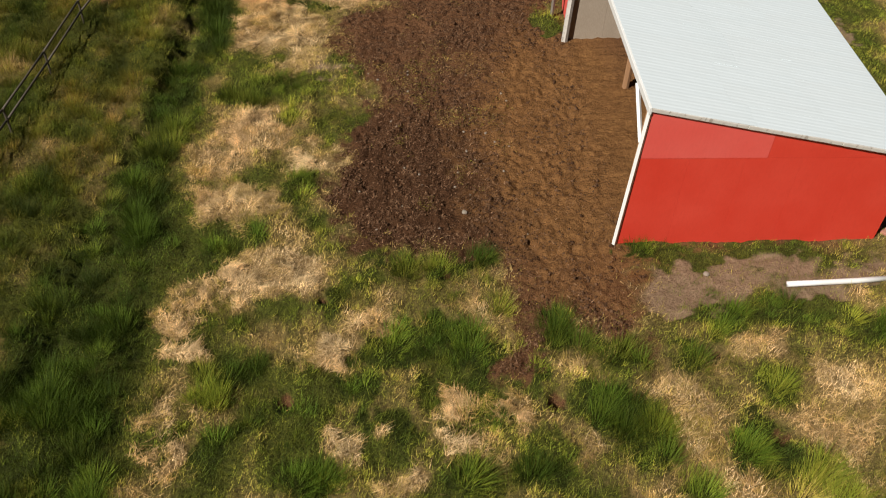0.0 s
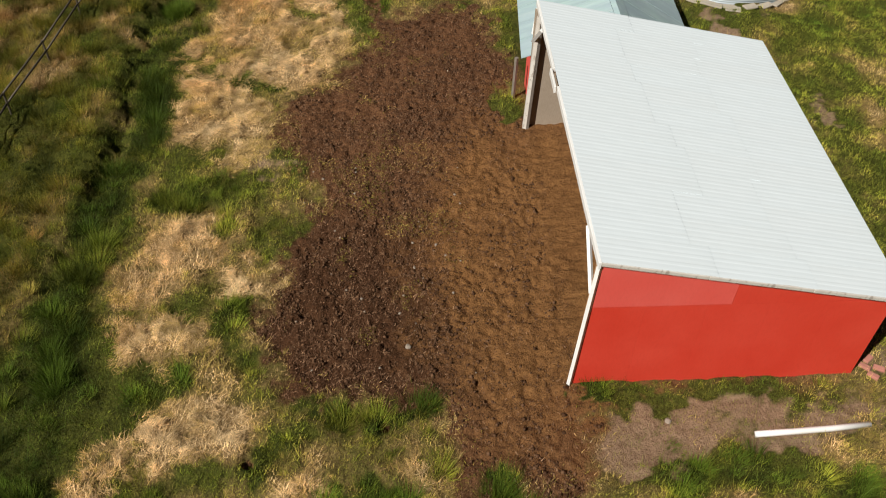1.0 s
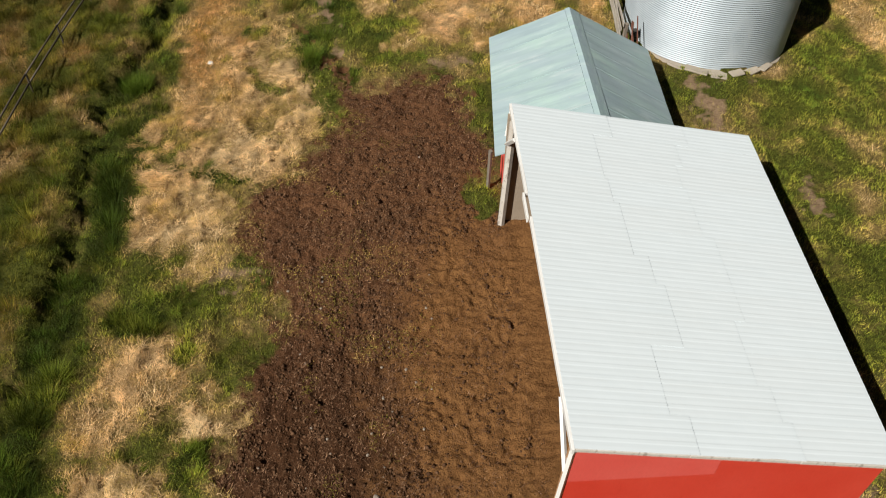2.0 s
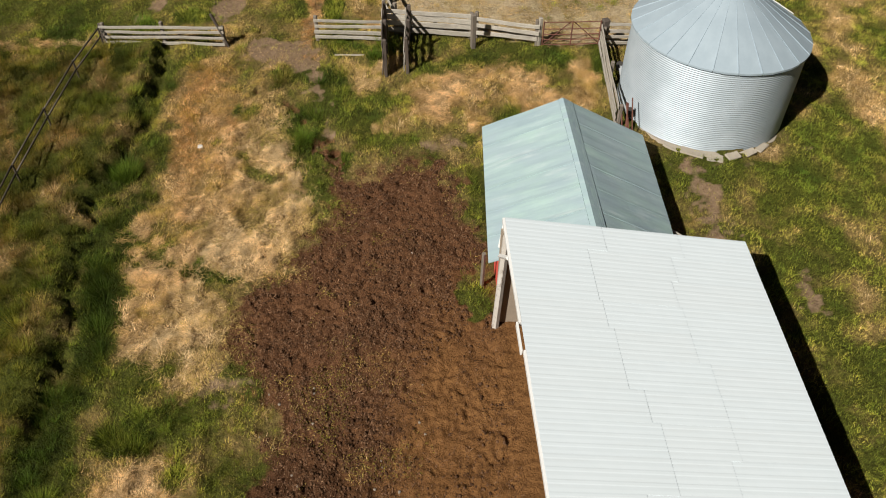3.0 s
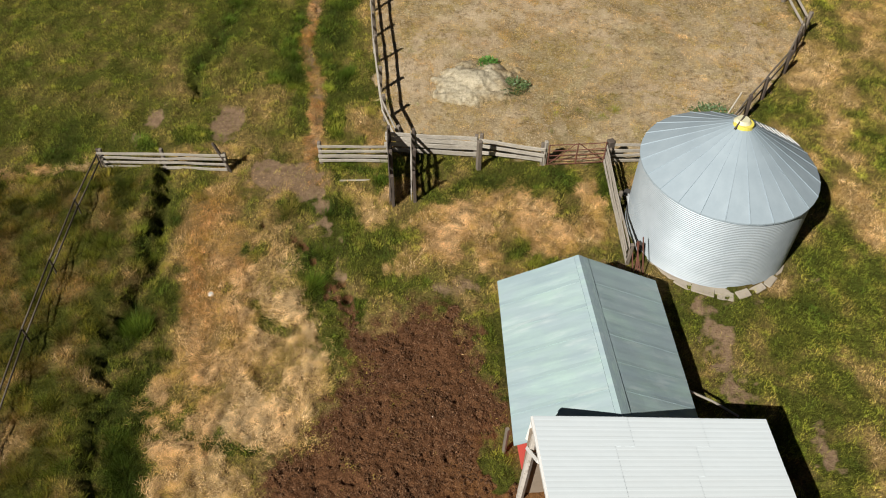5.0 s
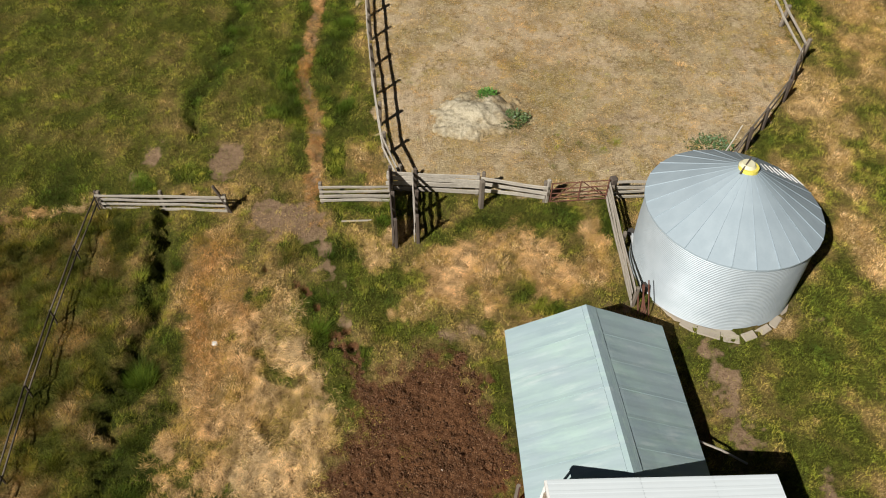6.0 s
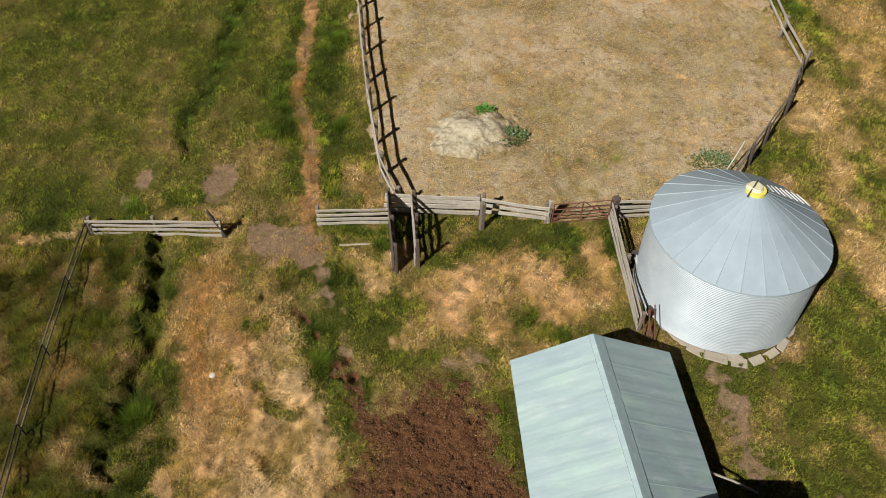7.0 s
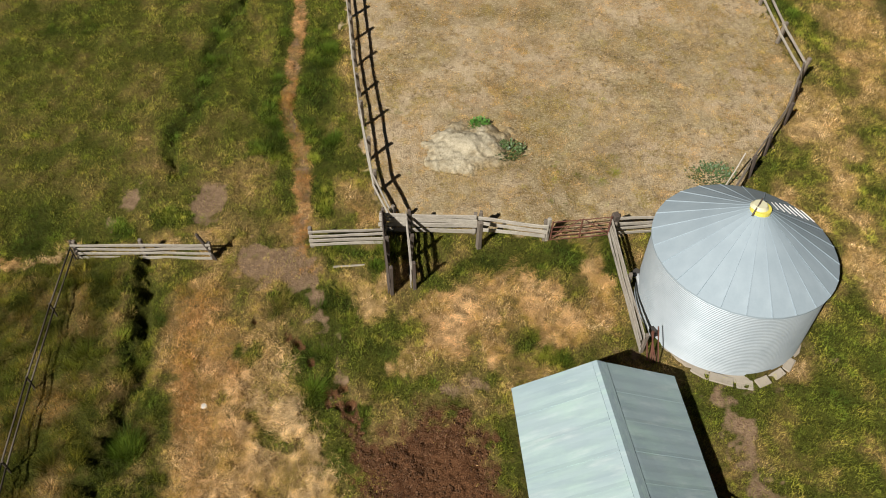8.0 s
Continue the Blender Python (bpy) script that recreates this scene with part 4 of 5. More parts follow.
# ---- low shed with the green roof ----
def build_green_shed():
    shed = empty("low_shed", "low red shed with a faded green metal gable roof", "shed")
    y0, y1 = 17.62, 22.94
    ridge = Vector((5.62, 0, 2.84))
    west, east = Vector((3.30, 0, 1.90)), Vector((8.24, 0, 1.30))
    spread = 0.36
    n = 6

    def slope_sheets(edge, side):
        for k in range(n):
            a, b = y0 + (y1 - y0) * k / n, y0 + (y1 - y0) * (k + 1) / n + 0.03
            bm = bmesh.new()
            ex = lambda y: edge.x - (spread * (y1 - y) / (y1 - y0) if side < 0 else 0.02 * (y1 - y))
            lift = 0.003 * (k % 2)
            steps = 6
            rows = []
            for i in range(steps + 1):
                s = i / steps
                row = []
                for y in np.linspace(a, b, 9):
                    rib = 0.006 if abs(y - a) < 0.02 else 0.004 * math.sin((y - a) * 40)
                    sag = 0.018 * noise.noise(Vector((s * 3, y * 1.4, side)))
                    row.append(bm.verts.new((ridge.x + (ex(y) - ridge.x) * s, y, ridge.z + (edge.z - ridge.z) * s + rib + lift + sag)))
                rows.append(row)
            for p, q in zip(rows, rows[1:]):
                for i in range(8):
                    bm.faces.new((p[i], p[i + 1], q[i + 1], q[i]) if side > 0 else (p[i], q[i], q[i + 1], p[i + 1]))
            low = bmesh.ops.extrude_face_region(bm, geom=bm.faces[:])
            bmesh.ops.translate(bm, vec=(0, 0, -0.02), verts=[g for g in low["geom"] if isinstance(g, bmesh.types.BMVert)])
            bmesh.ops.recalc_face_normals(bm, faces=bm.faces[:])
            part("roof_sheet", bm, GREEN_ROOF, shed)

    slope_sheets(west, -1)
    slope_sheets(east, 1)
    # ridge cap, lapped to the east
    for k in range(4):
        w = 0.30 - 0.06 * k
        bm = prism_bm([(-0.13, -0.050), (0.0, 0.0), (w, -0.58 * w), (w, -0.58 * w + 0.01), (0.0, 0.012), (-0.13, -0.040)], y1 - y0 + 0.02)
        ob = part("ridge_cap", bm, GREEN_ROOF, shed)
        ob.location = (ridge.x, (y0 + y1) / 2, ridge.z + 0.010 + 0.005 * k)
    gable = [(3.66, -0.1), (8.05, -0.1), (8.05, 1.30), (5.62, 2.72), (3.66, 1.96)]
    for y in (y0 + 0.15, y1 - 0.12):
        ob = part("wall_panel", prism_bm(gable, 0.04), RED, shed)
        ob.location = (0, y, 0)
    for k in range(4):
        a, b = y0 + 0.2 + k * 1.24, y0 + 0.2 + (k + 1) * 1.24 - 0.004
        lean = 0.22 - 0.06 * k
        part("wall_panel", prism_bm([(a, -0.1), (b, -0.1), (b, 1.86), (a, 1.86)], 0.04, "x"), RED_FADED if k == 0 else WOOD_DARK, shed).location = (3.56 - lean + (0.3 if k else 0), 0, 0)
        part("wall_panel", prism_bm([(a, -0.1), (b, -0.1), (b, 1.26), (a, 1.26)], 0.04, "x"), RED, shed).location = (8.06, 0, 0)
    for y in (18.35,):
        part("door_post", tube_bm([(2.90, y, -0.1), (2.92, y, 1.45)], 0.06, 6), WOOD_POST, shed)
    return shed


build_green_shed()


# ---- grain bin ----
BIN_X, BIN_Y, BIN_R = 11.06, 25.95, 2.75
BIN_Z0, BIN_Z1, BIN_PEAK = 0.0, 2.90, 4.42


def build_bin():
    grain_bin = empty("grain_bin", "round corrugated galvanised grain bin with a cone roof", "grain bin", BIN_X, BIN_Y, 0)
    grain_bin.matrix_basis = pose(BIN_X, BIN_Y, 0, -5.0, 3.0, 0)
    rings, sides, waves = 3, 112, 14
    tall = (BIN_Z1 - BIN_Z0) / rings
    for r in range(rings):
        bm = bmesh.new()
        rows = []
        steps = waves * 6
        for i in range(steps + 1):
            z = BIN_Z0 + r * tall + tall * i / steps
            rad = BIN_R + 0.0115 * math.sin(2 * math.pi * waves * i / steps) - 0.0015 * r
            row = []
            for k in range(sides):
                a = 2 * math.pi * k / sides
                dent = 0.012 * noise.noise(Vector((math.cos(a) * 2.2, math.sin(a) * 2.2, z * 0.9)))
                row.append(bm.verts.new(((rad + dent) * math.cos(a), (rad + dent) * math.sin(a), z)))
            rows.append(row)
        for p, q in zip(rows, rows[1:]):
            for k in range(sides):
                bm.faces.new((p[k], p[(k + 1) % sides], q[(k + 1) % sides], q[k]))
        part("wall_ring", bm, GALV, grain_bin, "", True)
    # cone roof of wedge panels with raised seams
    count = 24
    eave, lid = BIN_R + 0.085, 0.30
    ang = 2 * math.pi / count
    drop = (BIN_PEAK - BIN_Z1) * 1.0

    def cone(r):
        return BIN_Z1 - 0.02 + drop * (eave - r) / (eave - lid)

    bm = bmesh.new()
    rows = []
    for i in range(5):
        r = eave + (lid - eave) * i / 4
        row = []
        for u, lift in ((-0.5, 0.0), (-0.5, 0.03), (-0.475, 0.03), (-0.46, 0.0), (0.0, -0.010 if i < 4 else 0), (0.5, 0.0)):
            a = u * ang
            w = max(r / eave, 0.35)
            row.append(bm.verts.new((r * math.cos(a), r * math.sin(a), cone(r) + lift * w)))
        rows.append(row)
    lip = [bm.verts.new((v.co.x, v.co.y, v.co.z - 0.06)) for v in rows[0]]
    rows.insert(0, lip)
    for p, q in zip(rows, rows[1:]):
        for k in range(5):
            bm.faces.new((p[k], p[k + 1], q[k + 1], q[k]))
    first = part("roof_panel", bm, GALV_ROOF, grain_bin)
    for k in range(1, count):
        share("roof_panel", first.data, grain_bin, pose(0, 0, random.uniform(-0.006, 0.006), 0, 0, math.degrees(ang) * k))
    # lid at the peak: yellow collar, pale cap, latch
    collar = part("collar", tube_bm([(0, 0, cone(lid) - 0.06), (0, 0, cone(lid) + 0.11)], lid + 0.02, 20, 0.94), YELLOW, grain_bin, "yellow painted collar")
    lid_part = part("lid", tube_bm([(-0.03, 0.05, cone(lid) + 0.09), (-0.03, 0.05, cone(lid) + 0.14), (-0.03, 0.05, cone(lid) + 0.20)], lid - 0.02, 20, 0.7), LID, grain_bin, "pale domed lid")
    part("lid_bar", tube_bm([(-0.40, -0.26, cone(lid) + 0.06), (-0.1, 0.02, cone(lid) + 0.22), (0.10, 0.24, cone(lid) + 0.24)], 0.024, 6), WOOD_DARK, lid_part, "dark lid lever")
    # seven short white bars slanting across the far side of the roof
    for k in range(7):
        ends = []
        for r, a in ((0.75 + 0.32 * k, radians(13.5)), (1.08 + 0.275 * k, radians(40 - 2.2 * k))):
            ends.append(Vector((r * math.cos(a), r * math.sin(a), cone(r) + 0.05)))
        part("white_bar", tube_bm(ends, 0.017, 5), WHITE, grain_bin)
    part("door", box_bm(0.7, 0.05, 1.2, 0.02, centre=(0.2, BIN_R + 0.02, 1.1)), GALV_ROOF, grain_bin)
    return grain_bin


build_bin()


def build_bin_pad():
    bm = bmesh.new()
    n = 30
    low, high = [], []
    for k in range(n):
        a = 2 * math.pi * k / n
        r = BIN_R + 0.08 + 0.10 * noise.noise(Vector((math.cos(a) * 3, math.sin(a) * 3, 4.0)))
        spur = math.exp(-((math.degrees(a) - 268) / 16) ** 2)
        r += 0.22 * spur
        low.append(bm.verts.new((r * 1.03 * math.cos(a), r * 1.03 * math.sin(a), -0.55)))
        high.append(bm.verts.new((r * math.cos(a), r * math.sin(a), BIN_Z0 + 0.0 + random.uniform(-0.03, 0.01))))
    for k in range(n):
        bm.faces.new((low[k], low[(k + 1) % n], high[(k + 1) % n], high[k]))
    top = bm.verts.new((0, 0, BIN_Z0 + 0.01))
    for k in range(n):
        bm.faces.new((high[k], high[(k + 1) % n], top))
    pad = link_mesh("concrete_pad", bm, CONCRETE)
    pad.matrix_basis = pose(BIN_X, BIN_Y, 0, -5.0, 3.0, 0)
    tagged(pad, "broken-edged pale concrete pad under the grain bin", "pad")
    for ang, d, ln, wd in ((238, 2.90, 0.60, 0.30), (250, 2.96, 0.70, 0.34), (263, 3.06, 0.50, 0.36), (274, 3.08, 0.46, 0.30), (284, 2.98, 0.62, 0.26), (298, 2.90, 0.55, 0.24)):
        a = radians(ang)
        x, y = BIN_X + d * math.cos(a), BIN_Y + d * math.sin(a)
        ob = link_mesh("broken_slab", box_bm(ln, wd, 0.06, 0.015, 0.07, 3), CONCRETE)
        ob.matrix_basis = pose(x, y, ground_z(x, y) + 0.035, random.uniform(-7, 7), random.uniform(-7, 7), ang + 90 + random.uniform(-18, 18))
        tagged(ob, "broken pale concrete slab beside the bin pad", "slab", "slabs round the bin")


build_bin_pad()


# ---- fences ----
def plank_fence(name, label, p0, p1, heights, plank=0.15, posts=2, post_height=1.15, wood=None, post_wood=None, side=0.05, uneven=0.02, post_size=0.12, feet=None):
    """One straight length of board fence from p0 to p1, boards at those heights over the ground."""
    wood, post_wood = wood or WOOD, post_wood or WOOD_POST
    (x0, y0), (x1, y1) = p0, p1
    run = math.hypot(x1 - x0, y1 - y0)
    turn = math.degrees(math.atan2(y1 - y0, x1 - x0))
    fence = empty(name, label, "fence", x0, y0, 0, turn, group="board fences of the yard")
    za, zb = feet or (ground_z(x0, y0), ground_z(x1, y1))
    tilt = math.degrees(math.atan2(zb - za, run))
    for k in range(posts):
        u = 0.06 + (run - 0.12) * k / max(posts - 1, 1)
        px, py = x0 + (x1 - x0) * u / run, y0 + (y1 - y0) * u / run
        tall = post_height + random.uniform(-0.08, 0.08) + 0.3
        ob = part("post", box_bm(post_size, post_size, tall, 0.018, 0.02, 2), post_wood, fence)
        ob.matrix_basis = pose(u, 0, ground_z(px, py) - 0.3 + tall / 2, random.uniform(-2.5, 2.5), random.uniform(-2.5, 2.5), random.uniform(-8, 8))
    for h in heights:
        w = plank * random.uniform(0.85, 1.12)
        ob = part("plank", box_bm(run + random.uniform(-0.06, 0.10), 0.035, w, 0.008, 0.045, 8), wood, fence)
        ob.matrix_basis = pose(run / 2, -side - post_size / 2, (za + zb) / 2 + h + random.uniform(-uneven, uneven), random.uniform(-4, 4), -tilt + random.uniform(-0.5, 0.5), random.uniform(-0.3, 0.3))
    return fence


GREY = "weathered grey board fence with split old planks"
plank_fence("plank_fence", "low weathered grey four-rail fence in tall grass", (-9.97, 31.56), (-5.30, 30.52), (0.08, 0.31, 0.54, 0.75), 0.115, 3, 0.85, uneven=0.012, feet=(-0.46, 0.0))
plank_fence("plank_fence", GREY, (-2.0, 30.38), (0.58, 30.15), (0.20, 0.44, 0.70, 0.92), 0.13, 2, 1.0)
plank_fence("plank_fence", "weathered grey fence of close wide boards", (0.45, 30.72), (3.72, 30.15), (0.28, 0.53, 0.77, 1.0), 0.185, 2, 1.05)
plank_fence("plank_fence", GREY, (3.80, 30.20), (6.02, 29.42), (0.30, 0.55, 0.80), 0.16, 2, 1.1)
plank_fence("plank_fence", GREY, (8.45, 29.42), (10.6, 29.3), (0.25, 0.5, 0.75, 0.98), 0.13, 2, 1.05)
plank_fence("plank_fence", "sagging grey board fence beside the grain bin", (8.36, 29.25), (7.90, 24.45), (0.28, 0.50, 0.72, 0.92), 0.13, 3, 1.0)
plank_fence("chute_fence", "dark close-boarded side of a narrow cattle chute", (0.58, 30.55), (0.50, 27.85), (0.16, 0.40, 0.64, 0.88, 1.12, 1.34), 0.225, 3, 1.5, WOOD_DARK, WOOD_DARK, 0.03)
plank_fence("chute_fence", "dark board side of a narrow cattle chute", (1.42, 30.45), (1.24, 27.90), (0.25, 0.58, 0.92, 1.24), 0.17, 3, 1.42, WOOD, WOOD_DARK, 0.03)


def lone_post(x, y, tall, size, lean=(0, 0), wood=None, label="weathered grey wooden fence post"):
    ob = link_mesh("fence_post", box_bm(size, size, tall + 0.3, 0.025, 0.025, 3), wood or WOOD_POST)
    ob.matrix_basis = pose(x, y, ground_z(x, y), lean[0], lean[1], 12) @ Matrix.Translation((0, 0, tall / 2 - 0.15))
    return tagged(ob, label, "post", "single fence posts")


lone_post(3.67, 29.42, 1.35, 0.17)
lone_post(6.05, 29.42, 1.15, 0.13, wood=WOOD, label="pale weathered gate post")
lone_post(8.40, 29.38, 1.15, 0.24, wood=WOOD_DARK, label="thick dark wooden gate post")
lone_post(-5.22, 30.42, 1.45, 0.10, (-6, -16), WOOD_DARK, "dark leaning gate post with a tall top")
lone_post(-10.05, 31.66, 0.8, 0.10, wood=WOOD_DARK, label="dark corner post of the pipe fence")


def rail_run(name, label, line, heights, spacing, rail, post, rail_wood, post_wood, post_height, round_rails=False):
    """Fence panels along a line of corners: each panel is a thing with a post and its rails."""
    for (x0, y0), (x1, y1) in zip(line, line[1:]):
        run = math.hypot(x1 - x0, y1 - y0)
        n = max(1, round(run / spacing))
        for k in range(n):
            ax, ay = x0 + (x1 - x0) * k / n, y0 + (y1 - y0) * k / n
            bx, by = x0 + (x1 - x0) * (k + 1) / n, y0 + (y1 - y0) * (k + 1) / n
            za, zb = ground_z(ax, ay), ground_z(bx, by)
            thing = empty(name, label, "fence", ax, ay, za, 0, name.replace("_", " ") + " panels")
            if round_rails:
                part("post", tube_bm([(0, 0, -0.3), (random.uniform(-.03, .03), 0, post_height)], post, 8), post_wood, thing)
            else:
                tall = post_height * random.uniform(0.93, 1.08)
                ob = part("post", box_bm(post, post, tall + 0.3, 0.02, 0.02, 2), post_wood, thing)
                ob.matrix_basis = pose(0, 0, tall / 2 - 0.15, random.uniform(-3, 3), random.uniform(-3, 3), random.uniform(0, 40))
            for h in heights:
                d = Vector((bx - ax, by - ay, zb - za))
                if round_rails:
                    part("rail", tube_bm([(0, 0, h), d * 0.5 + Vector((0, 0, h + random.uniform(-0.012, 0.012))), d + Vector((0, 0, h))], rail, 8), rail_wood, thing, "", True)
                else:
                    side = Vector((-d.y, d.x, 0)).normalized() * (post * 0.5 + 0.025)
                    j = [random.uniform(-0.035, 0.035) for _ in range(3)]
                    e = d.normalized() * 0.08
                    ob = part("rail", box_bm(d.length + 0.12, 0.05, rail, 0.012, 0.025, 4), rail_wood, thing)
                    ob.matrix_basis = Matrix.Translation(d * 0.5 + side + Vector((0, 0, h + j[0]))) @ d.to_track_quat("X", "Z").to_matrix().to_4x4() @ pose(0, 0, 0, 0, j[1] * 20, 0)


rail_run("rail_fence", "weathered grey wooden rail fence round the corral", [(0.92, 30.75), (0.50, 32.6), (0.38, 36.2), (0.45, 40.0), (0.60, 45.0), (0.95, 52.0)], (0.52, 1.10), 2.0, 0.14, 0.13, WOOD, WOOD_POST, 1.25)
rail_run("corral_fence", "brown and grey rail fence round the corral", [(12.9, 29.9), (14.36, 31.5), (15.46, 32.6), (16.96, 34.15), (18.72, 36.6)], (0.50, 1.0), 1.9, 0.085, 0.13, WOOD_POST, WOOD_DARK, 1.15)
rail_run("corral_fence", "brown and grey rail fence round the corral", [(18.72, 36.6), (18.9, 39.2), (19.2, 42.0), (19.6, 46.0), (20.0, 52.0)], (0.55, 1.05), 2.6, 0.13, 0.15, WOOD, WOOD_POST, 1.15)
rail_run("pipe_fence", "two-rail brown weathered pipe fence along the pasture",
         [(-10.02, 31.35), (-10.22, 28.74), (-10.55, 26.08), (-10.87, 23.42), (-11.12, 20.7), (-11.40, 17.9), (-11.62, 15.2), (-11.85, 12.5), (-12.1, 9.8), (-12.3, 7.2)],
         (0.37, 0.70), 3.2, 0.030, 0.034, PIPE_RAIL, PIPE_RAIL, 0.73, True)


def build_tube_gate():
    x0, y0, x1, y1 = 6.18, 29.36, 8.22, 29.30
    z = ground_z(7.2, 29.35)
    gate = empty("tube_gate", "rusty red tubular steel farm gate, closed", "gate", x0, y0, z)
    w, dy = x1 - x0, y1 - y0
    for h in (0.15, 0.36, 0.57, 0.80, 1.08):
        part("bar", tube_bm([(0, 0, h), (w * 0.5, dy * 0.5, h - 0.015), (w, dy, h)], 0.019, 6), RUST, gate)
    for u in (0.0, 0.5, 1.0):
        part("upright", tube_bm([(w * u, dy * u, 0.12), (w * u, dy * u, 1.10)], 0.026, 6), RUST, gate)
    part("brace", tube_bm([(0.02, 0.02, 0.15), (w * 0.48, 0.02, 1.06)], 0.018, 6), RUST, gate)
    part("brace", tube_bm([(w * 0.52, 0.02, 1.06), (w - 0.02, 0.02, 0.15)], 0.018, 6), RUST, gate)


build_tube_gate()

# rods leaning on the end of the sagging fence, auger tube beside the bin
for k in range(5):
    x, y = 8.02 + 0.07 * k, 24.15 - 0.05 * k
    ob = link_mesh("steel_rod", tube_bm([(0, 0, -0.05), (random.uniform(-0.12, 0.12), 0.45 + 0.06 * k, 1.0 + random.uniform(-0.15, 0.1))], 0.022, 6), RUST)
    ob.location = (x, y, ground_z(x, y))
    tagged(ob, "rusty red steel rod leaning on the fence end", "rod", "rods at the fence end")
z = ground_z(8.4, 26)
auger = empty("auger_tube", "pale steel auger tube lying between fence and bin", "auger", 8.42, 25.0, z)
part("tube", tube_bm([(0.08, 2.1, 0.62), (0.03, 1.0, 0.36), (0.0, 0.0, 0.10)], 0.075, 10), GREY_TUBE, auger)
part("motor", box_bm(0.26, 0.30, 0.24, 0.04, 0.01, centre=(0.05, 0.05, 0.30)), PIPE, auger)
part("hopper", tube_bm([(0.05, 2.1, 0.70), (0.06, 2.2, 0.46)], 0.14, 10, 0.7), PIPE, auger)

# white pipe on the bare strip south of the open shed
pipe_z = ground_z(7.8, 6.9) + 0.06
white_pipe = link_mesh("white_pipe", tube_bm([(0, 0, 0), (0.8, 0.03, 0.01), (1.6, 0.08, 0.0), (2.42, 0.15, 0.0)], 0.062, 12), WHITE, None, "", True)
white_pipe.location = (6.64, 6.80, pipe_z)
tagged(white_pipe, "white plastic pipe lying on bare dirt", "pipe")

# pole leaning from the low shed's eave
pole = link_mesh("leaning_pole", tube_bm([(8.12, 19.25, 1.12), (9.0, 19.05, 0.62), (9.85, 18.85, ground_z(9.85, 18.85) + 0.03)], 0.035, 8), WOOD)
tagged(pole, "pale thin wooden pole leaning against the low shed", "pole")

fence_pole = link_mesh("leaning_pole", tube_bm([(13.15, 30.9, 0.25), (13.6, 31.3, 0.62), (14.03, 31.72, 1.0)], 0.028, 8), WOOD)
tagged(fence_pole, "pale thin pole leaning on the corral fence", "pole")

loose = link_mesh("loose_board", box_bm(1.25, 0.07, 0.03, 0.008, 0.02, 4), WOOD)
loose.matrix_basis = pose(-0.7, 29.32, ground_z(-0.7, 29.32) + 0.05, 0, 0, -4)
tagged(loose, "pale thin board lying in the grass", "board")

for k, (x, y) in enumerate(((9.52, 8.40), (9.70, 8.62), (9.62, 8.16), (9.46, 8.75), (9.84, 8.36))):
    ob = link_mesh("brick", box_bm(0.24, 0.12, 0.08, 0.012, 0.006), BRICK)
    ob.matrix_basis = pose(x, y, ground_z(x, y) + 0.03, random.uniform(-8, 8), 0, random.uniform(0, 180))
    tagged(ob, "pinkish loose brick by the shed's corner", "brick", "loose bricks")


# ---- sand pile with a weed ----
def build_sand_pile():
    """A low heap on its own fine grid, lumpy, sinking below the ground at its uneven rim."""
    n, cx, cy = 110, 4.35, 34.45
    u = np.linspace(-2.3, 2.3, n)
    gx, gy = np.meshgrid(u, u)
    x, y = gx.ravel(), gy.ravel()
    rim = np.hypot(x / 1.9, y / 1.7) + 0.7 * (fbm(x, y, 0.9, 201, 4) - 0.5)
    h = 0.46 * (1 - smooth(rim, 0.0, 1.1)) + 0.20 * (fbm(x, y, 0.45, 203, 4) - 0.5) * (1 - smooth(rim, 0.7, 1.25)) - 0.13 * smooth(rim, 0.7, 1.25)
    i = np.arange(n * n).reshape(n, n)
    faces = np.stack([i[:-1, :-1], i[:-1, 1:], i[1:, 1:], i[1:, :-1]], -1).reshape(-1, 4)
    me = mesh_arrays("sand_pile", np.stack([x, y, land_at(cx + x, cy + y)[0] + h - 0.02], -1), faces, 4)
    me.polygons.foreach_set("use_smooth", np.ones(len(faces), bool))
    # the sand thins out towards the rim, where trodden stubble mixes in
    thin = smooth(rim + 0.9 * (fbm(x, y, 0.25, 205, 3) - 0.5) + 0.18 * x, 0.30, 1.0)
    paint(me, "thin", np.stack([thin, thin, thin, np.ones_like(x)], -1))
    s = Mat("pale_sand", 0.95)
    fine, mid = s.noise(22, 5, 0.8), s.noise(5, 5, 0.75)
    c = s.mix(s.ramp(mid, 0.35, 0.65), (0.40, 0.345, 0.235), (0.62, 0.55, 0.40))
    c = s.mix(s.maths("MULTIPLY", s.ramp(fine, 0.52, 0.66), 0.6), c, (0.20, 0.155, 0.095))
    rough = s.mix(s.ramp(mid, 0.4, 0.6), (0.17, 0.125, 0.06), (0.44, 0.34, 0.19))
    s.colour(s.mix(s.attr("thin", "Fac"), c, rough)).bump(s.maths("ADD", mid, fine), 0.9, 0.05)
    me.materials.append(s.m)
    ob = new("sand_pile", me)
    ob.location = (cx, cy, 0)
    tagged(ob, "low pale sand pile in the dry corral", "sand pile")


build_sand_pile()


def blob_stone(name, x, y, size, material, label, category, group):
    bm = bmesh.new()
    bmesh.ops.create_icosphere(bm, subdivisions=2, radius=size)
    s = random.uniform(0, 50)
    for v in bm.verts:
        v.co *= 1 + 0.35 * noise.noise(v.co / size * 0.9 + Vector((s, 0, 0)))
        v.co.z *= 0.6
    ob = link_mesh(name, bm, material)
    ob.location = (x, y, ground_z(x, y) + size * 0.2)
    tagged(ob, label, category, group)


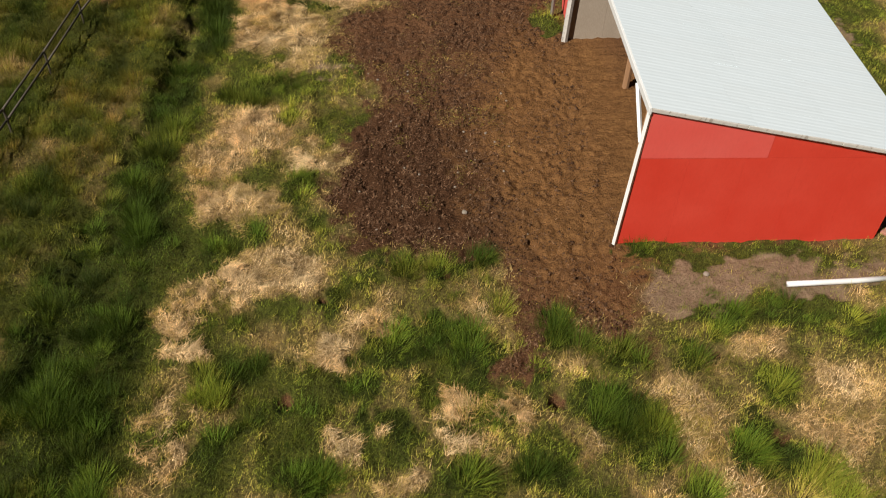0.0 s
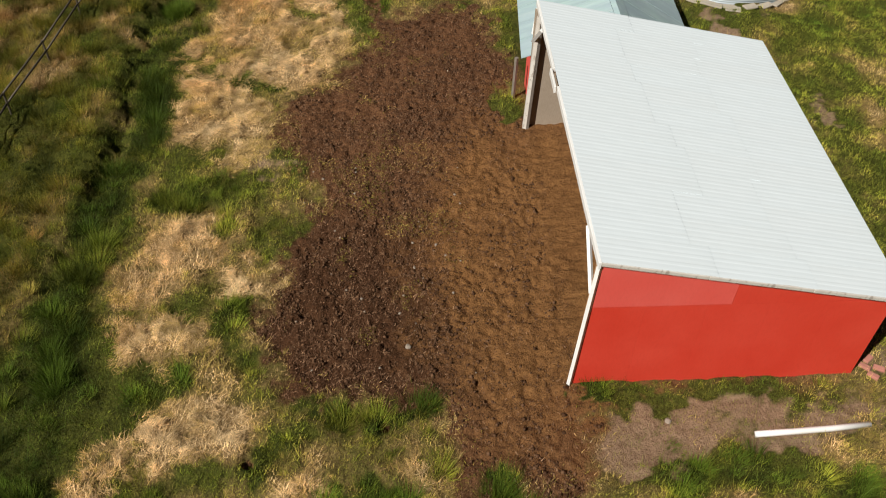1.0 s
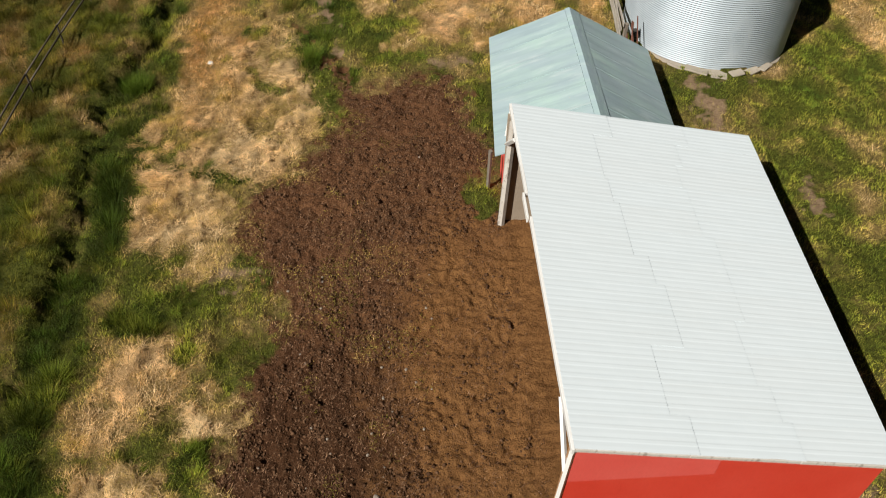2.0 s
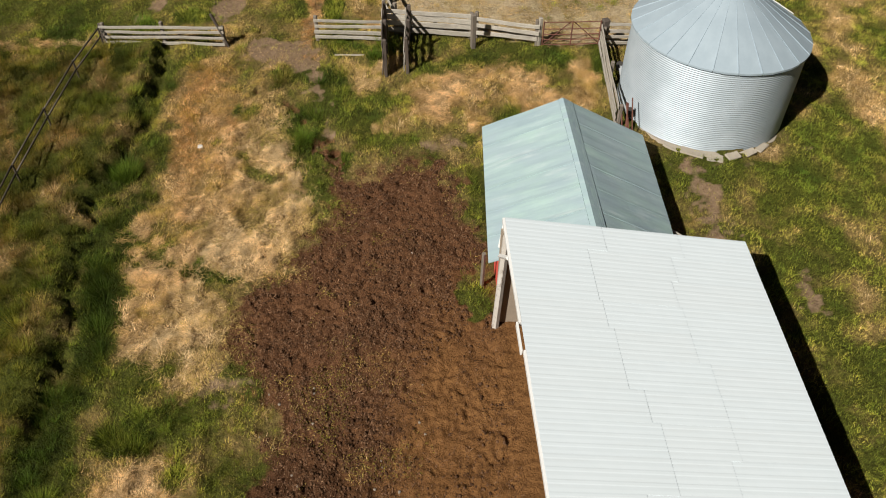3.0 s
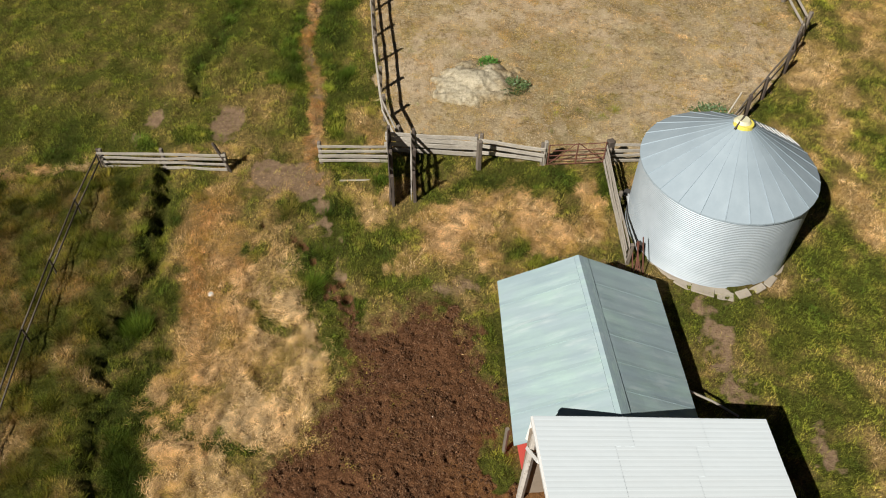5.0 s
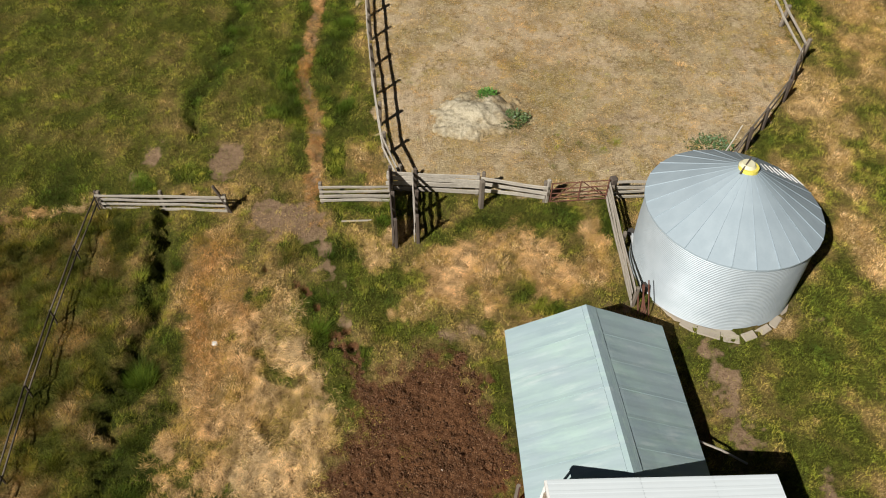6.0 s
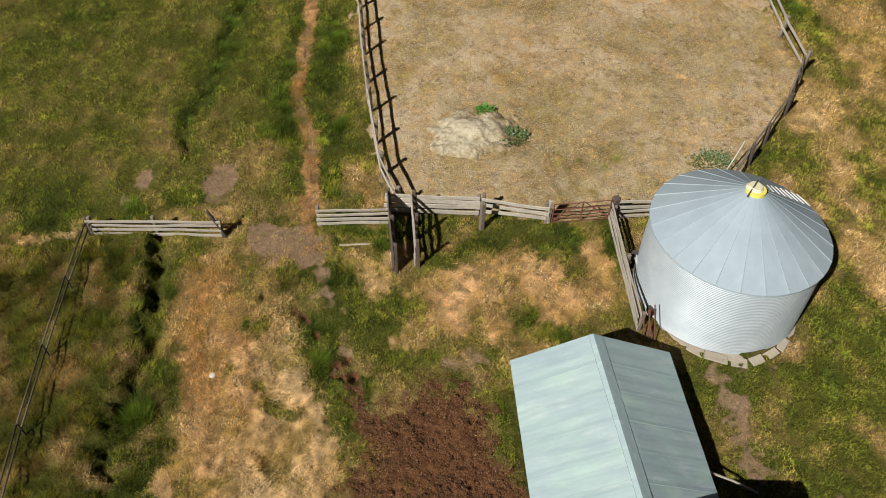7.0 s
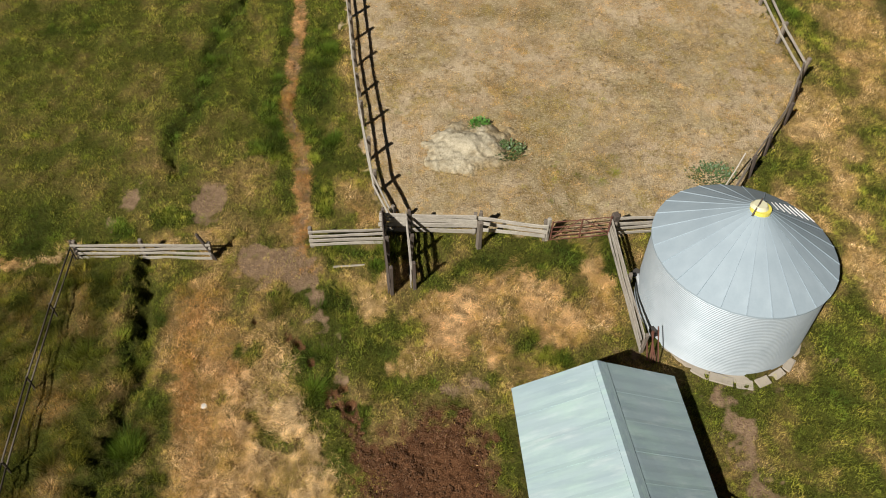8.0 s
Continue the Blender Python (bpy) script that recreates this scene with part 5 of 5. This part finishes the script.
for k in range(40):
    x, y = random.uniform(-3.0, 1.2), random.uniform(8.6, 15.5)
    blob_stone("stone", x, y, random.uniform(0.018, 0.04), STONE, "small pale stone in the trodden mud", "stone", "stones in the mud")
blob_stone("stone", -0.29, 9.3, 0.065, STONE, "fist-sized pale stone in the trodden mud", "stone", "stones in the mud")
blob_stone("stone", 5.0, 7.25, 0.07, STONE, "pale stone on the bare strip by the shed", "stone", "stones in the mud")
blob_stone("paper_scrap", -5.56, 24.75, 0.10, WHITE, "crumpled white scrap lying on straw", "scrap", "")
blob_stone("paper_scrap", 1.05, 19.6, 0.03, WHITE, "small white scrap lying in the mud", "scrap", "")


# ---- grass, straw and stubble ----
rng = np.random.default_rng(7)
VIEW = [(-11.0, -8.0), (-12.5, -1.0), (-19.0, 49.0), (27.0, 49.0), (18.0, 20.0), (15.0, 10.0), (12.5, -1.0), (11.0, -8.0)]


def scatter(per_m2):
    area = 46.0 * 57.0
    n = int(area * per_m2)
    x, y = rng.uniform(-19, 27, n), rng.uniform(-8, 49, n)
    keep = (inside(x, y, VIEW) > 0) & ((y > -1.0) | (rng.uniform(0, 1, n) < 0.55))
    x, y = x[keep], y[keep]
    shed = (x > 3.0) & (x < 9.25) & (y > 8.2) & (y < 17.3)
    low = (x > 3.2) & (x < 8.15) & (y > 17.5) & (y < 22.9)
    bins = np.hypot(x - BIN_X, y - BIN_Y) < BIN_R + 0.2
    pile = np.hypot((x - 4.3) / 1.15, (y - 34.45) / 1.1) < 1
    keep = ~(shed | low | bins | pile)
    return x[keep], y[keep]


RAMP_AT = np.array([0.0, 0.28, 0.48, 0.66, 0.84, 1.0])
RAMP = np.array([(0.074, 0.118, 0.012), (0.195, 0.222, 0.024), (0.312, 0.296, 0.038), (0.45, 0.34, 0.085), (0.65, 0.44, 0.19), (0.87, 0.66, 0.37)])


def tint(d):
    d = np.clip(d, 0, 1)
    return np.stack([np.interp(d, RAMP_AT, RAMP[:, k]) for k in range(3)], -1)


def blades(name, label, root, tip, width, colour, material):
    """One tapered blade of two faces for each root and tip, in one mesh; middles sag a little."""
    n = len(root)
    d = tip - root
    side = np.stack([-d[:, 1], d[:, 0], np.zeros(n)], -1)
    flat = np.hypot(side[:, 0], side[:, 1])
    a = rng.uniform(0, 2 * np.pi, n)
    spin = np.stack([np.cos(a), np.sin(a), np.zeros(n)], -1)
    side = np.where(flat[:, None] > 1e-4, side / (flat[:, None] + 1e-9), spin) * 0.6 + spin * 0.4
    side /= np.linalg.norm(side, axis=1)[:, None] + 1e-9
    half = side * (width / 2)[:, None]
    verts = np.stack([root - half, root + half, tip], 1).reshape(-1, 3)
    faces = np.arange(3 * n).reshape(n, 3)
    me = mesh_arrays(name, verts, faces, 3)
    paint(me, "tint", np.concatenate([np.repeat(colour, 3, 0), np.ones((3 * n, 1))], 1))
    me.materials.append(material)
    return tagged(new(name, me), label, name.replace("_", " "), kind="stuff")


def blade_material(name, rough, through_light):
    g = Mat(name, rough)
    c = g.attr("tint")
    g.colour(c)
    g.b.inputs["Specular IOR Level"].default_value = 0.12
    tr = g.t.nodes.new("ShaderNodeBsdfTranslucent")
    g.t.links.new(c, tr.inputs["Color"])
    mx = g.t.nodes.new("ShaderNodeMixShader")
    mx.inputs[0].default_value = through_light
    g.t.links.new(g.b.outputs[0], mx.inputs[1])
    g.t.links.new(tr.outputs[0], mx.inputs[2])
    g.t.links.new(mx.outputs[0], g.t.nodes["Material Output"].inputs["Surface"])
    return g.m


GRASS = blade_material("grass_blades", 0.6, 0.22)
STRAW = blade_material("straw_stalks", 0.7, 0.1)


def surface(x, y):
    z, *rest = land_at(x, y)
    return z, rest


def ditch_shade(x, y):
    """Tall grass's shade along and west of the ditch, put into its colour."""
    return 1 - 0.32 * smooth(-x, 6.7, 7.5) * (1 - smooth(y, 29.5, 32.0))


def rusty(col, x, y, straw):
    """Withered to a reddish brown in the dead corner by the gateway, and to a dull brown in the rough grass along the pipe fence."""
    dull = west_of_band(x, y) * (0.45 + 0.55 * smooth(fbm(x, 0.5 * y, 0.9, 185, 3), 0.38, 0.58))
    col = col * (1 - dull[:, None] * np.array([0.30, 0.42, 0.50]))
    k = smooth(inside(x, y, DEAD), -0.5, 0.5) * (1 - 0.6 * straw) * (0.45 + 0.55 * smooth(fbm(x, y, 1.3, 183, 2), 0.4, 0.6))
    return col * (1 - k[:, None] * np.array([0.16, 0.34, 0.46]))


def build_tufts():
    """Tussocks: domes of leaning blades, tall and dark in lush ground, short and pale where dry."""
    x, y = scatter(27.0)
    z, (mud, straw, bare, corral, lush, dry, ditch) = surface(x, y)
    wild = west_of_band(x, y)
    patchy = 0.55 * fbm(x, y, 0.85, 101, 2) + 0.45 * vnoise(x, y, 0.33, 107)
    chance = (1 - mud) ** 2 * (1 - 0.94 * bare) * (1 - 0.97 * corral) * (1 - 0.85 * straw) * (0.3 + 0.7 * smooth(ditch, 0.06, 0.24))
    chance = chance * np.minimum(0.8, 0.06 + 0.75 * smooth(patchy, 0.47, 0.60) + 0.30 * lush + 0.40 * wild)
    keep = rng.uniform(0, 1, len(x)) < chance
    x, y, z, straw, lush, dry, patchy, wild = (v[keep] for v in (x, y, z, straw, lush, dry, patchy, wild))
    n = len(x)
    far = smooth(y, 31, 33)
    big = (rng.uniform(0, 1, n) < 0.16 + 0.12 * lush + 0.1 * wild) * rng.uniform(0.5, 1.0, n)
    rich = smooth(lush, 0.2, 0.8)
    tall = 0.08 + 0.10 * smooth(patchy, 0.46, 0.70) * (1 - 0.3 * smooth(x, 9, 11)) + 0.12 * rich + 0.12 * wild + big * (0.08 + 0.24 * rich + 0.18 * wild)
    tall *= (1 - 0.25 * far) * (1 - 0.35 * smooth(x, 9, 10.5)) * rng.uniform(0.75, 1.25, n)
    spread = 0.05 + 0.06 * rng.uniform(0, 1, n) + big * (0.07 + 0.17 * rich + 0.08 * wild)
    local = dry - 0.8 * (patchy - 0.5) + rng.normal(0, 0.09, n) + 0.15 * straw - 0.10 * big
    count = (12 + 90 * spread + 2000 * spread ** 2).astype(int)
    lean = rng.uniform(0, 2 * np.pi, n)
    i = np.repeat(np.arange(n), count)
    m = len(i)
    ang, rad = rng.uniform(0, 2 * np.pi, m), np.sqrt(rng.uniform(0, 1, m))
    rx, ry = x[i] + rad * spread[i] * np.cos(ang), y[i] + rad * spread[i] * np.sin(ang)
    rz = z[i] - 0.02
    h = tall[i] * rng.uniform(0.6, 1.15, m) * (1.05 - 0.45 * rad)
    out = (0.15 + 0.75 * rad) * h * rng.uniform(0.5, 1.2, m)
    tx = rx + out * np.cos(ang) + 0.22 * h * np.cos(lean[i]) + 0.12 * h + rng.normal(0, 0.12, m) * h
    ty = ry + out * np.sin(ang) + 0.22 * h * np.sin(lean[i]) + 0.05 * h + rng.normal(0, 0.12, m) * h
    root, tip = np.stack([rx, ry, rz], -1), np.stack([tx, ty, rz + h], -1)
    width = rng.uniform(0.006, 0.011, m) * (0.9 + 0.25 * lush[i])
    # sun on the raised clumps is put into the blade colour
    shade = np.clip(rng.lognormal(0, 0.22, n) * (0.6 + 0.7 * vnoise(x, y, 0.4, 109)) * (0.62 + 0.65 * clumps(x, y)), 0.35, 1.5) * (1.18 + 0.2 * smooth(x, 9, 10.5)) * ditch_shade(x, y)
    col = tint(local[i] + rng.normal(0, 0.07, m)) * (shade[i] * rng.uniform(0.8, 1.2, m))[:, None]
    col = rusty(col, x[i], y[i], straw[i])
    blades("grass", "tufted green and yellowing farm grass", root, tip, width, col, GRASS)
    return m


def build_turf():
    """Short turf between the tufts."""
    x, y = scatter(560.0)
    z, (mud, straw, bare, corral, lush, dry, ditch) = surface(x, y)
    chance = (1 - mud) ** 2 * (1 - 0.8 * bare) * (1 - 0.75 * corral) * (1 - 0.5 * straw) * 0.85 * (0.5 + 0.5 * smooth(ditch, 0.06, 0.2))
    keep = rng.uniform(0, 1, len(x)) < chance
    x, y, z, dry, straw, corral, lush = (v[keep] for v in (x, y, z, dry, straw, corral, lush))
    n = len(x)
    wild = west_of_band(x, y)
    patch = fbm(x, y, 0.5, 131, 3)
    local = dry * (1 - corral) + (0.78 + 0.5 * (fbm(x, y, 2.5, 133, 2) - 0.5)) * corral + 0.3 * straw - 0.6 * (patch - 0.5)
    h = rng.uniform(0.05, 0.14, n) * (1 - 0.5 * corral) * (1 + 0.6 * lush + 0.9 * wild * smooth(fbm(x, y, 0.6, 135, 2), 0.4, 0.6))
    a = rng.uniform(0, 2 * np.pi, n)
    out = h * rng.uniform(0.3, 1.4, n)
    root = np.stack([x, y, z - 0.01], -1)
    tip = np.stack([x + out * np.cos(a) + 0.2 * h, y + out * np.sin(a), z + h], -1)
    # raised clumps coloured lighter, gaps darker, as sun and shade would leave them
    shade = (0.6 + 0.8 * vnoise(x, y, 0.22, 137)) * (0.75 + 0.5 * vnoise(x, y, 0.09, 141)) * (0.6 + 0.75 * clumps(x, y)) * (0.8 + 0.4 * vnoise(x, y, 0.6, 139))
    shade = np.clip(1.30 * shade, 0.3, 1.7) * (1 + 0.25 * smooth(x, 9, 10.5) * (1 - corral)) * ditch_shade(x, y)
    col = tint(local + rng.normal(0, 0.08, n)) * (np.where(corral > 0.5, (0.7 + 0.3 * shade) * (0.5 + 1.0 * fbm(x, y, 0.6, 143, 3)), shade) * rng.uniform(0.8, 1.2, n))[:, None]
    col = rusty(col, x, y, straw)
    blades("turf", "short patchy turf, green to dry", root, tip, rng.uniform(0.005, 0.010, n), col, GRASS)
    return n


def build_straw():
    """Loose dry stalks lying flat, thick on the straw patches, thin elsewhere."""
    x, y = scatter(2300.0)
    z, (mud, straw, bare, corral, lush, dry, ditch) = surface(x, y)
    swirl = fbm(x, y, 0.7, 151, 2)
    clump = smooth(fbm(x, y, 0.42, 155, 3), 0.38, 0.58)
    chance = 0.95 * straw * (0.25 + 0.75 * clump) + (1 - straw) * (0.40 * smooth(dry, 0.6, 0.95) * (0.3 + 0.7 * clump) + 0.40 * corral * clump) * (1 - mud) + 0.16 * mud * smooth(fbm(x, y, 1.2, 161, 3), 0.5, 0.65) * smooth(-x, -1.5, 0.5)
    keep = rng.uniform(0, 1, len(x)) < chance * (1 - 0.6 * bare)
    x, y, z, swirl, straw, dry, mud, corral = (v[keep] for v in (x, y, z, swirl, straw, dry, mud, corral))
    n = len(x)
    a = swirl * 4 * np.pi + rng.normal(0, 0.8, n)
    ln = rng.uniform(0.08, 0.26, n) * (1 - 0.65 * mud) * (1 - 0.6 * corral)
    up = rng.uniform(0.01, 0.05, n) + straw * (0.02 + 0.11 * smooth(fbm(x, y, 0.42, 155, 3), 0.40, 0.66))
    root = np.stack([x, y, z + up], -1)
    tip = np.stack([x + ln * np.cos(a), y + ln * np.sin(a), z + up + ln * rng.uniform(-0.05, 0.40, n)], -1)
    tone = 0.76 + 0.08 * smooth(straw, 0.2, 0.6) + 0.5 * (fbm(x, y, 1.0, 171, 3) - 0.5) + 0.10 * straw - 0.12 * mud
    col = tint(tone + rng.normal(0, 0.09, n)) * (rng.uniform(0.6, 1.3, n) * (0.45 + 0.9 * vnoise(x, y, 0.2, 173)))[:, None]
    warm = np.maximum(smooth(fbm(x, y, 2.2, 181, 2), 0.42, 0.62), smooth(x, 0.5, 1.5) * smooth(y, 24.0, 25.0) * (1 - smooth(y, 29, 30)))[:, None]
    col = col * (1 - (0.3 + 0.7 * warm) * np.array([0.02, 0.13, 0.22]))
    col = rusty(col, x, y, straw)
    on_way = (1 - smooth(line_distance(x, y, PATH_LINE), 0.25, 0.45))[:, None]
    col = col * (1 - on_way * np.array([0.12, 0.30, 0.42]))
    blades("straw", "loose pale straw lying on the ground", root, tip, rng.uniform(0.007, 0.013, n), col, STRAW)
    return n


def build_litter():
    """Dung, chaff and clod crumbs trodden into the mud."""
    n = 170000
    x, y = rng.uniform(-4.6, 3.4, n), rng.uniform(4.5, 24.5, n)
    z, (mud, straw, bare, corral, lush, dry, ditch) = surface(x, y)
    sandy = 1 - smooth(np.hypot((x - 2.8) / 3.0, (y - 12.0) / 6.0) + 0.9 * (fbm(x, y, 1.1, 89, 3) - 0.5), 0.7, 1.15)
    low = (x > 3.2) & (y > 17.4)
    chance = smooth(mud, 0.3, 0.9) * (1 - 0.8 * sandy) * (0.25 + 0.75 * smooth(fbm(x, y, 0.7, 191, 3), 0.38, 0.62))
    keep = (rng.uniform(0, 1, n) < chance) & ~low
    x, y, z = x[keep], y[keep], z[keep]
    n = len(x)
    a, ln = rng.uniform(0, 2 * np.pi, n), 0.03 + 0.10 * rng.uniform(0, 1, n) ** 2
    root = np.stack([x, y, z + rng.uniform(0.0, 0.02, n)], -1)
    tip = root + np.stack([ln * np.cos(a), ln * np.sin(a), ln * rng.uniform(-0.1, 0.6, n)], -1)
    pale = rng.uniform(0, 1, n) ** 4
    col = np.array([0.070, 0.030, 0.013]) * (1 - pale[:, None]) + np.array([0.40, 0.235, 0.135]) * pale[:, None]
    blades("litter", "brown chaff and crumbs trodden into the mud", root, tip, rng.uniform(0.010, 0.026, n), col, STRAW)
    return n


def build_clods():
    """Lumps of trodden earth, thick on the wet mud and thin on the sandy part."""
    n = 60000
    x, y = rng.uniform(-4.6, 5.2, n), rng.uniform(4.0, 24.5, n)
    z, (mud, straw, bare, corral, lush, dry, ditch) = surface(x, y)
    sandy = 1 - smooth(np.hypot((x - 2.8) / 3.0, (y - 12.0) / 6.0) + 0.9 * (fbm(x, y, 1.1, 89, 3) - 0.5), 0.7, 1.15)
    chance = smooth(mud, 0.3, 0.9) * (1 - 0.75 * sandy) * (0.12 + 0.88 * smooth(fbm(x, y, 0.6, 193, 3), 0.40, 0.62))
    keep = (rng.uniform(0, 1, n) < chance) & ~((x > 3.1) & (y > 8.2))
    x, y, z = x[keep], y[keep], z[keep]
    n = len(x)
    size = 0.012 + 0.045 * rng.uniform(0, 1, n) ** 3
    corners = np.array([(1, 0, 0), (0, 1, 0), (-1, 0, 0), (0, -1, 0), (0, 0, 0.8), (0, 0, -0.6)], float)
    verts = corners[None] * size[:, None, None] * rng.uniform(0.65, 1.35, (n, 6, 1)) + rng.normal(0, 0.15, (n, 6, 3)) * size[:, None, None]
    a = rng.uniform(0, 2 * np.pi, n)
    ca, sa = np.cos(a)[:, None], np.sin(a)[:, None]
    vx, vy = verts[..., 0] * ca - verts[..., 1] * sa, verts[..., 0] * sa + verts[..., 1] * ca
    verts = np.stack([vx + x[:, None], vy + y[:, None], verts[..., 2] + z[:, None] + 0.25 * size[:, None]], -1).reshape(-1, 3)
    tri = np.array([(0, 1, 4), (1, 2, 4), (2, 3, 4), (3, 0, 4), (1, 0, 5), (2, 1, 5), (3, 2, 5), (0, 3, 5)])
    faces = (np.arange(n)[:, None, None] * 6 + tri[None]).reshape(-1, 3)
    me = mesh_arrays("clods", verts, faces, 3)
    mixv = rng.uniform(0, 1, n)[:, None] ** 2.0
    col = np.array([0.060, 0.029, 0.014]) * (1 - mixv) + np.array([0.17, 0.092, 0.050]) * mixv
    paint(me, "tint", np.concatenate([np.repeat(col, 6, 0), np.ones((6 * n, 1))], 1))
    me.materials.append(STRAW)
    tagged(new("clods", me), "brown crumbled clods of trodden earth", "clods", kind="stuff")
    return n


for build in (build_tufts, build_turf, build_straw, build_litter, build_clods):
    build()


def build_weed(label, x, y, lift, count, radius, tall, dark, light):
    """A low leafy weed: many small leaves on a few stems."""
    bm = bmesh.new()
    for k in range(count):
        a, r = random.uniform(0, 2 * math.pi), radius * math.sqrt(random.random()) * random.uniform(0.6, 1.0)
        rise = tall * (1 - 0.7 * r / radius)
        c = Vector((r * math.cos(a), 0.75 * r * math.sin(a), random.uniform(0.02, 0.02 + rise)))
        d = Vector((math.cos(a + random.uniform(-1, 1)), math.sin(a + random.uniform(-1, 1)), random.uniform(0.1, 0.9))).normalized() * random.uniform(0.06, 0.13)
        w = d.cross(Vector((0, 0, 1))).normalized() * random.uniform(0.02, 0.045)
        vs = [bm.verts.new(c + v) for v in (Vector((0, 0, 0)), d * 0.5 + w, d, d * 0.5 - w)]
        bm.faces.new(vs)
    g = Mat("weed_leaf", 0.5)
    g.colour(g.mix(g.ramp(g.noise(9, 3), 0.3, 0.7), dark, light))
    weed = empty("weed", label, "plant", x, y, ground_z(x, y) + lift)
    part("leaves", bm, g.m, weed)
    for k in range(5):
        a = k * 1.26
        part("stem", tube_bm([(0, 0, -0.15), (0.5 * radius * math.cos(a), 0.4 * radius * math.sin(a), 0.6 * tall)], 0.008, 5), g.m, weed)


build_weed("bright green leafy weed on the sand pile", 4.85, 35.55, 0.10, 300, 0.46, 0.34, (0.06, 0.17, 0.02), (0.15, 0.32, 0.06))
build_weed("grey-green low weed spreading beside the sand pile", 5.6, 34.0, 0.06, 420, 0.85, 0.14, (0.045, 0.085, 0.022), (0.10, 0.15, 0.045))
build_weed("grey-green low weed in the corral's corner", 13.05, 31.75, 0.0, 480, 1.05, 0.12, (0.05, 0.095, 0.030), (0.11, 0.165, 0.06))
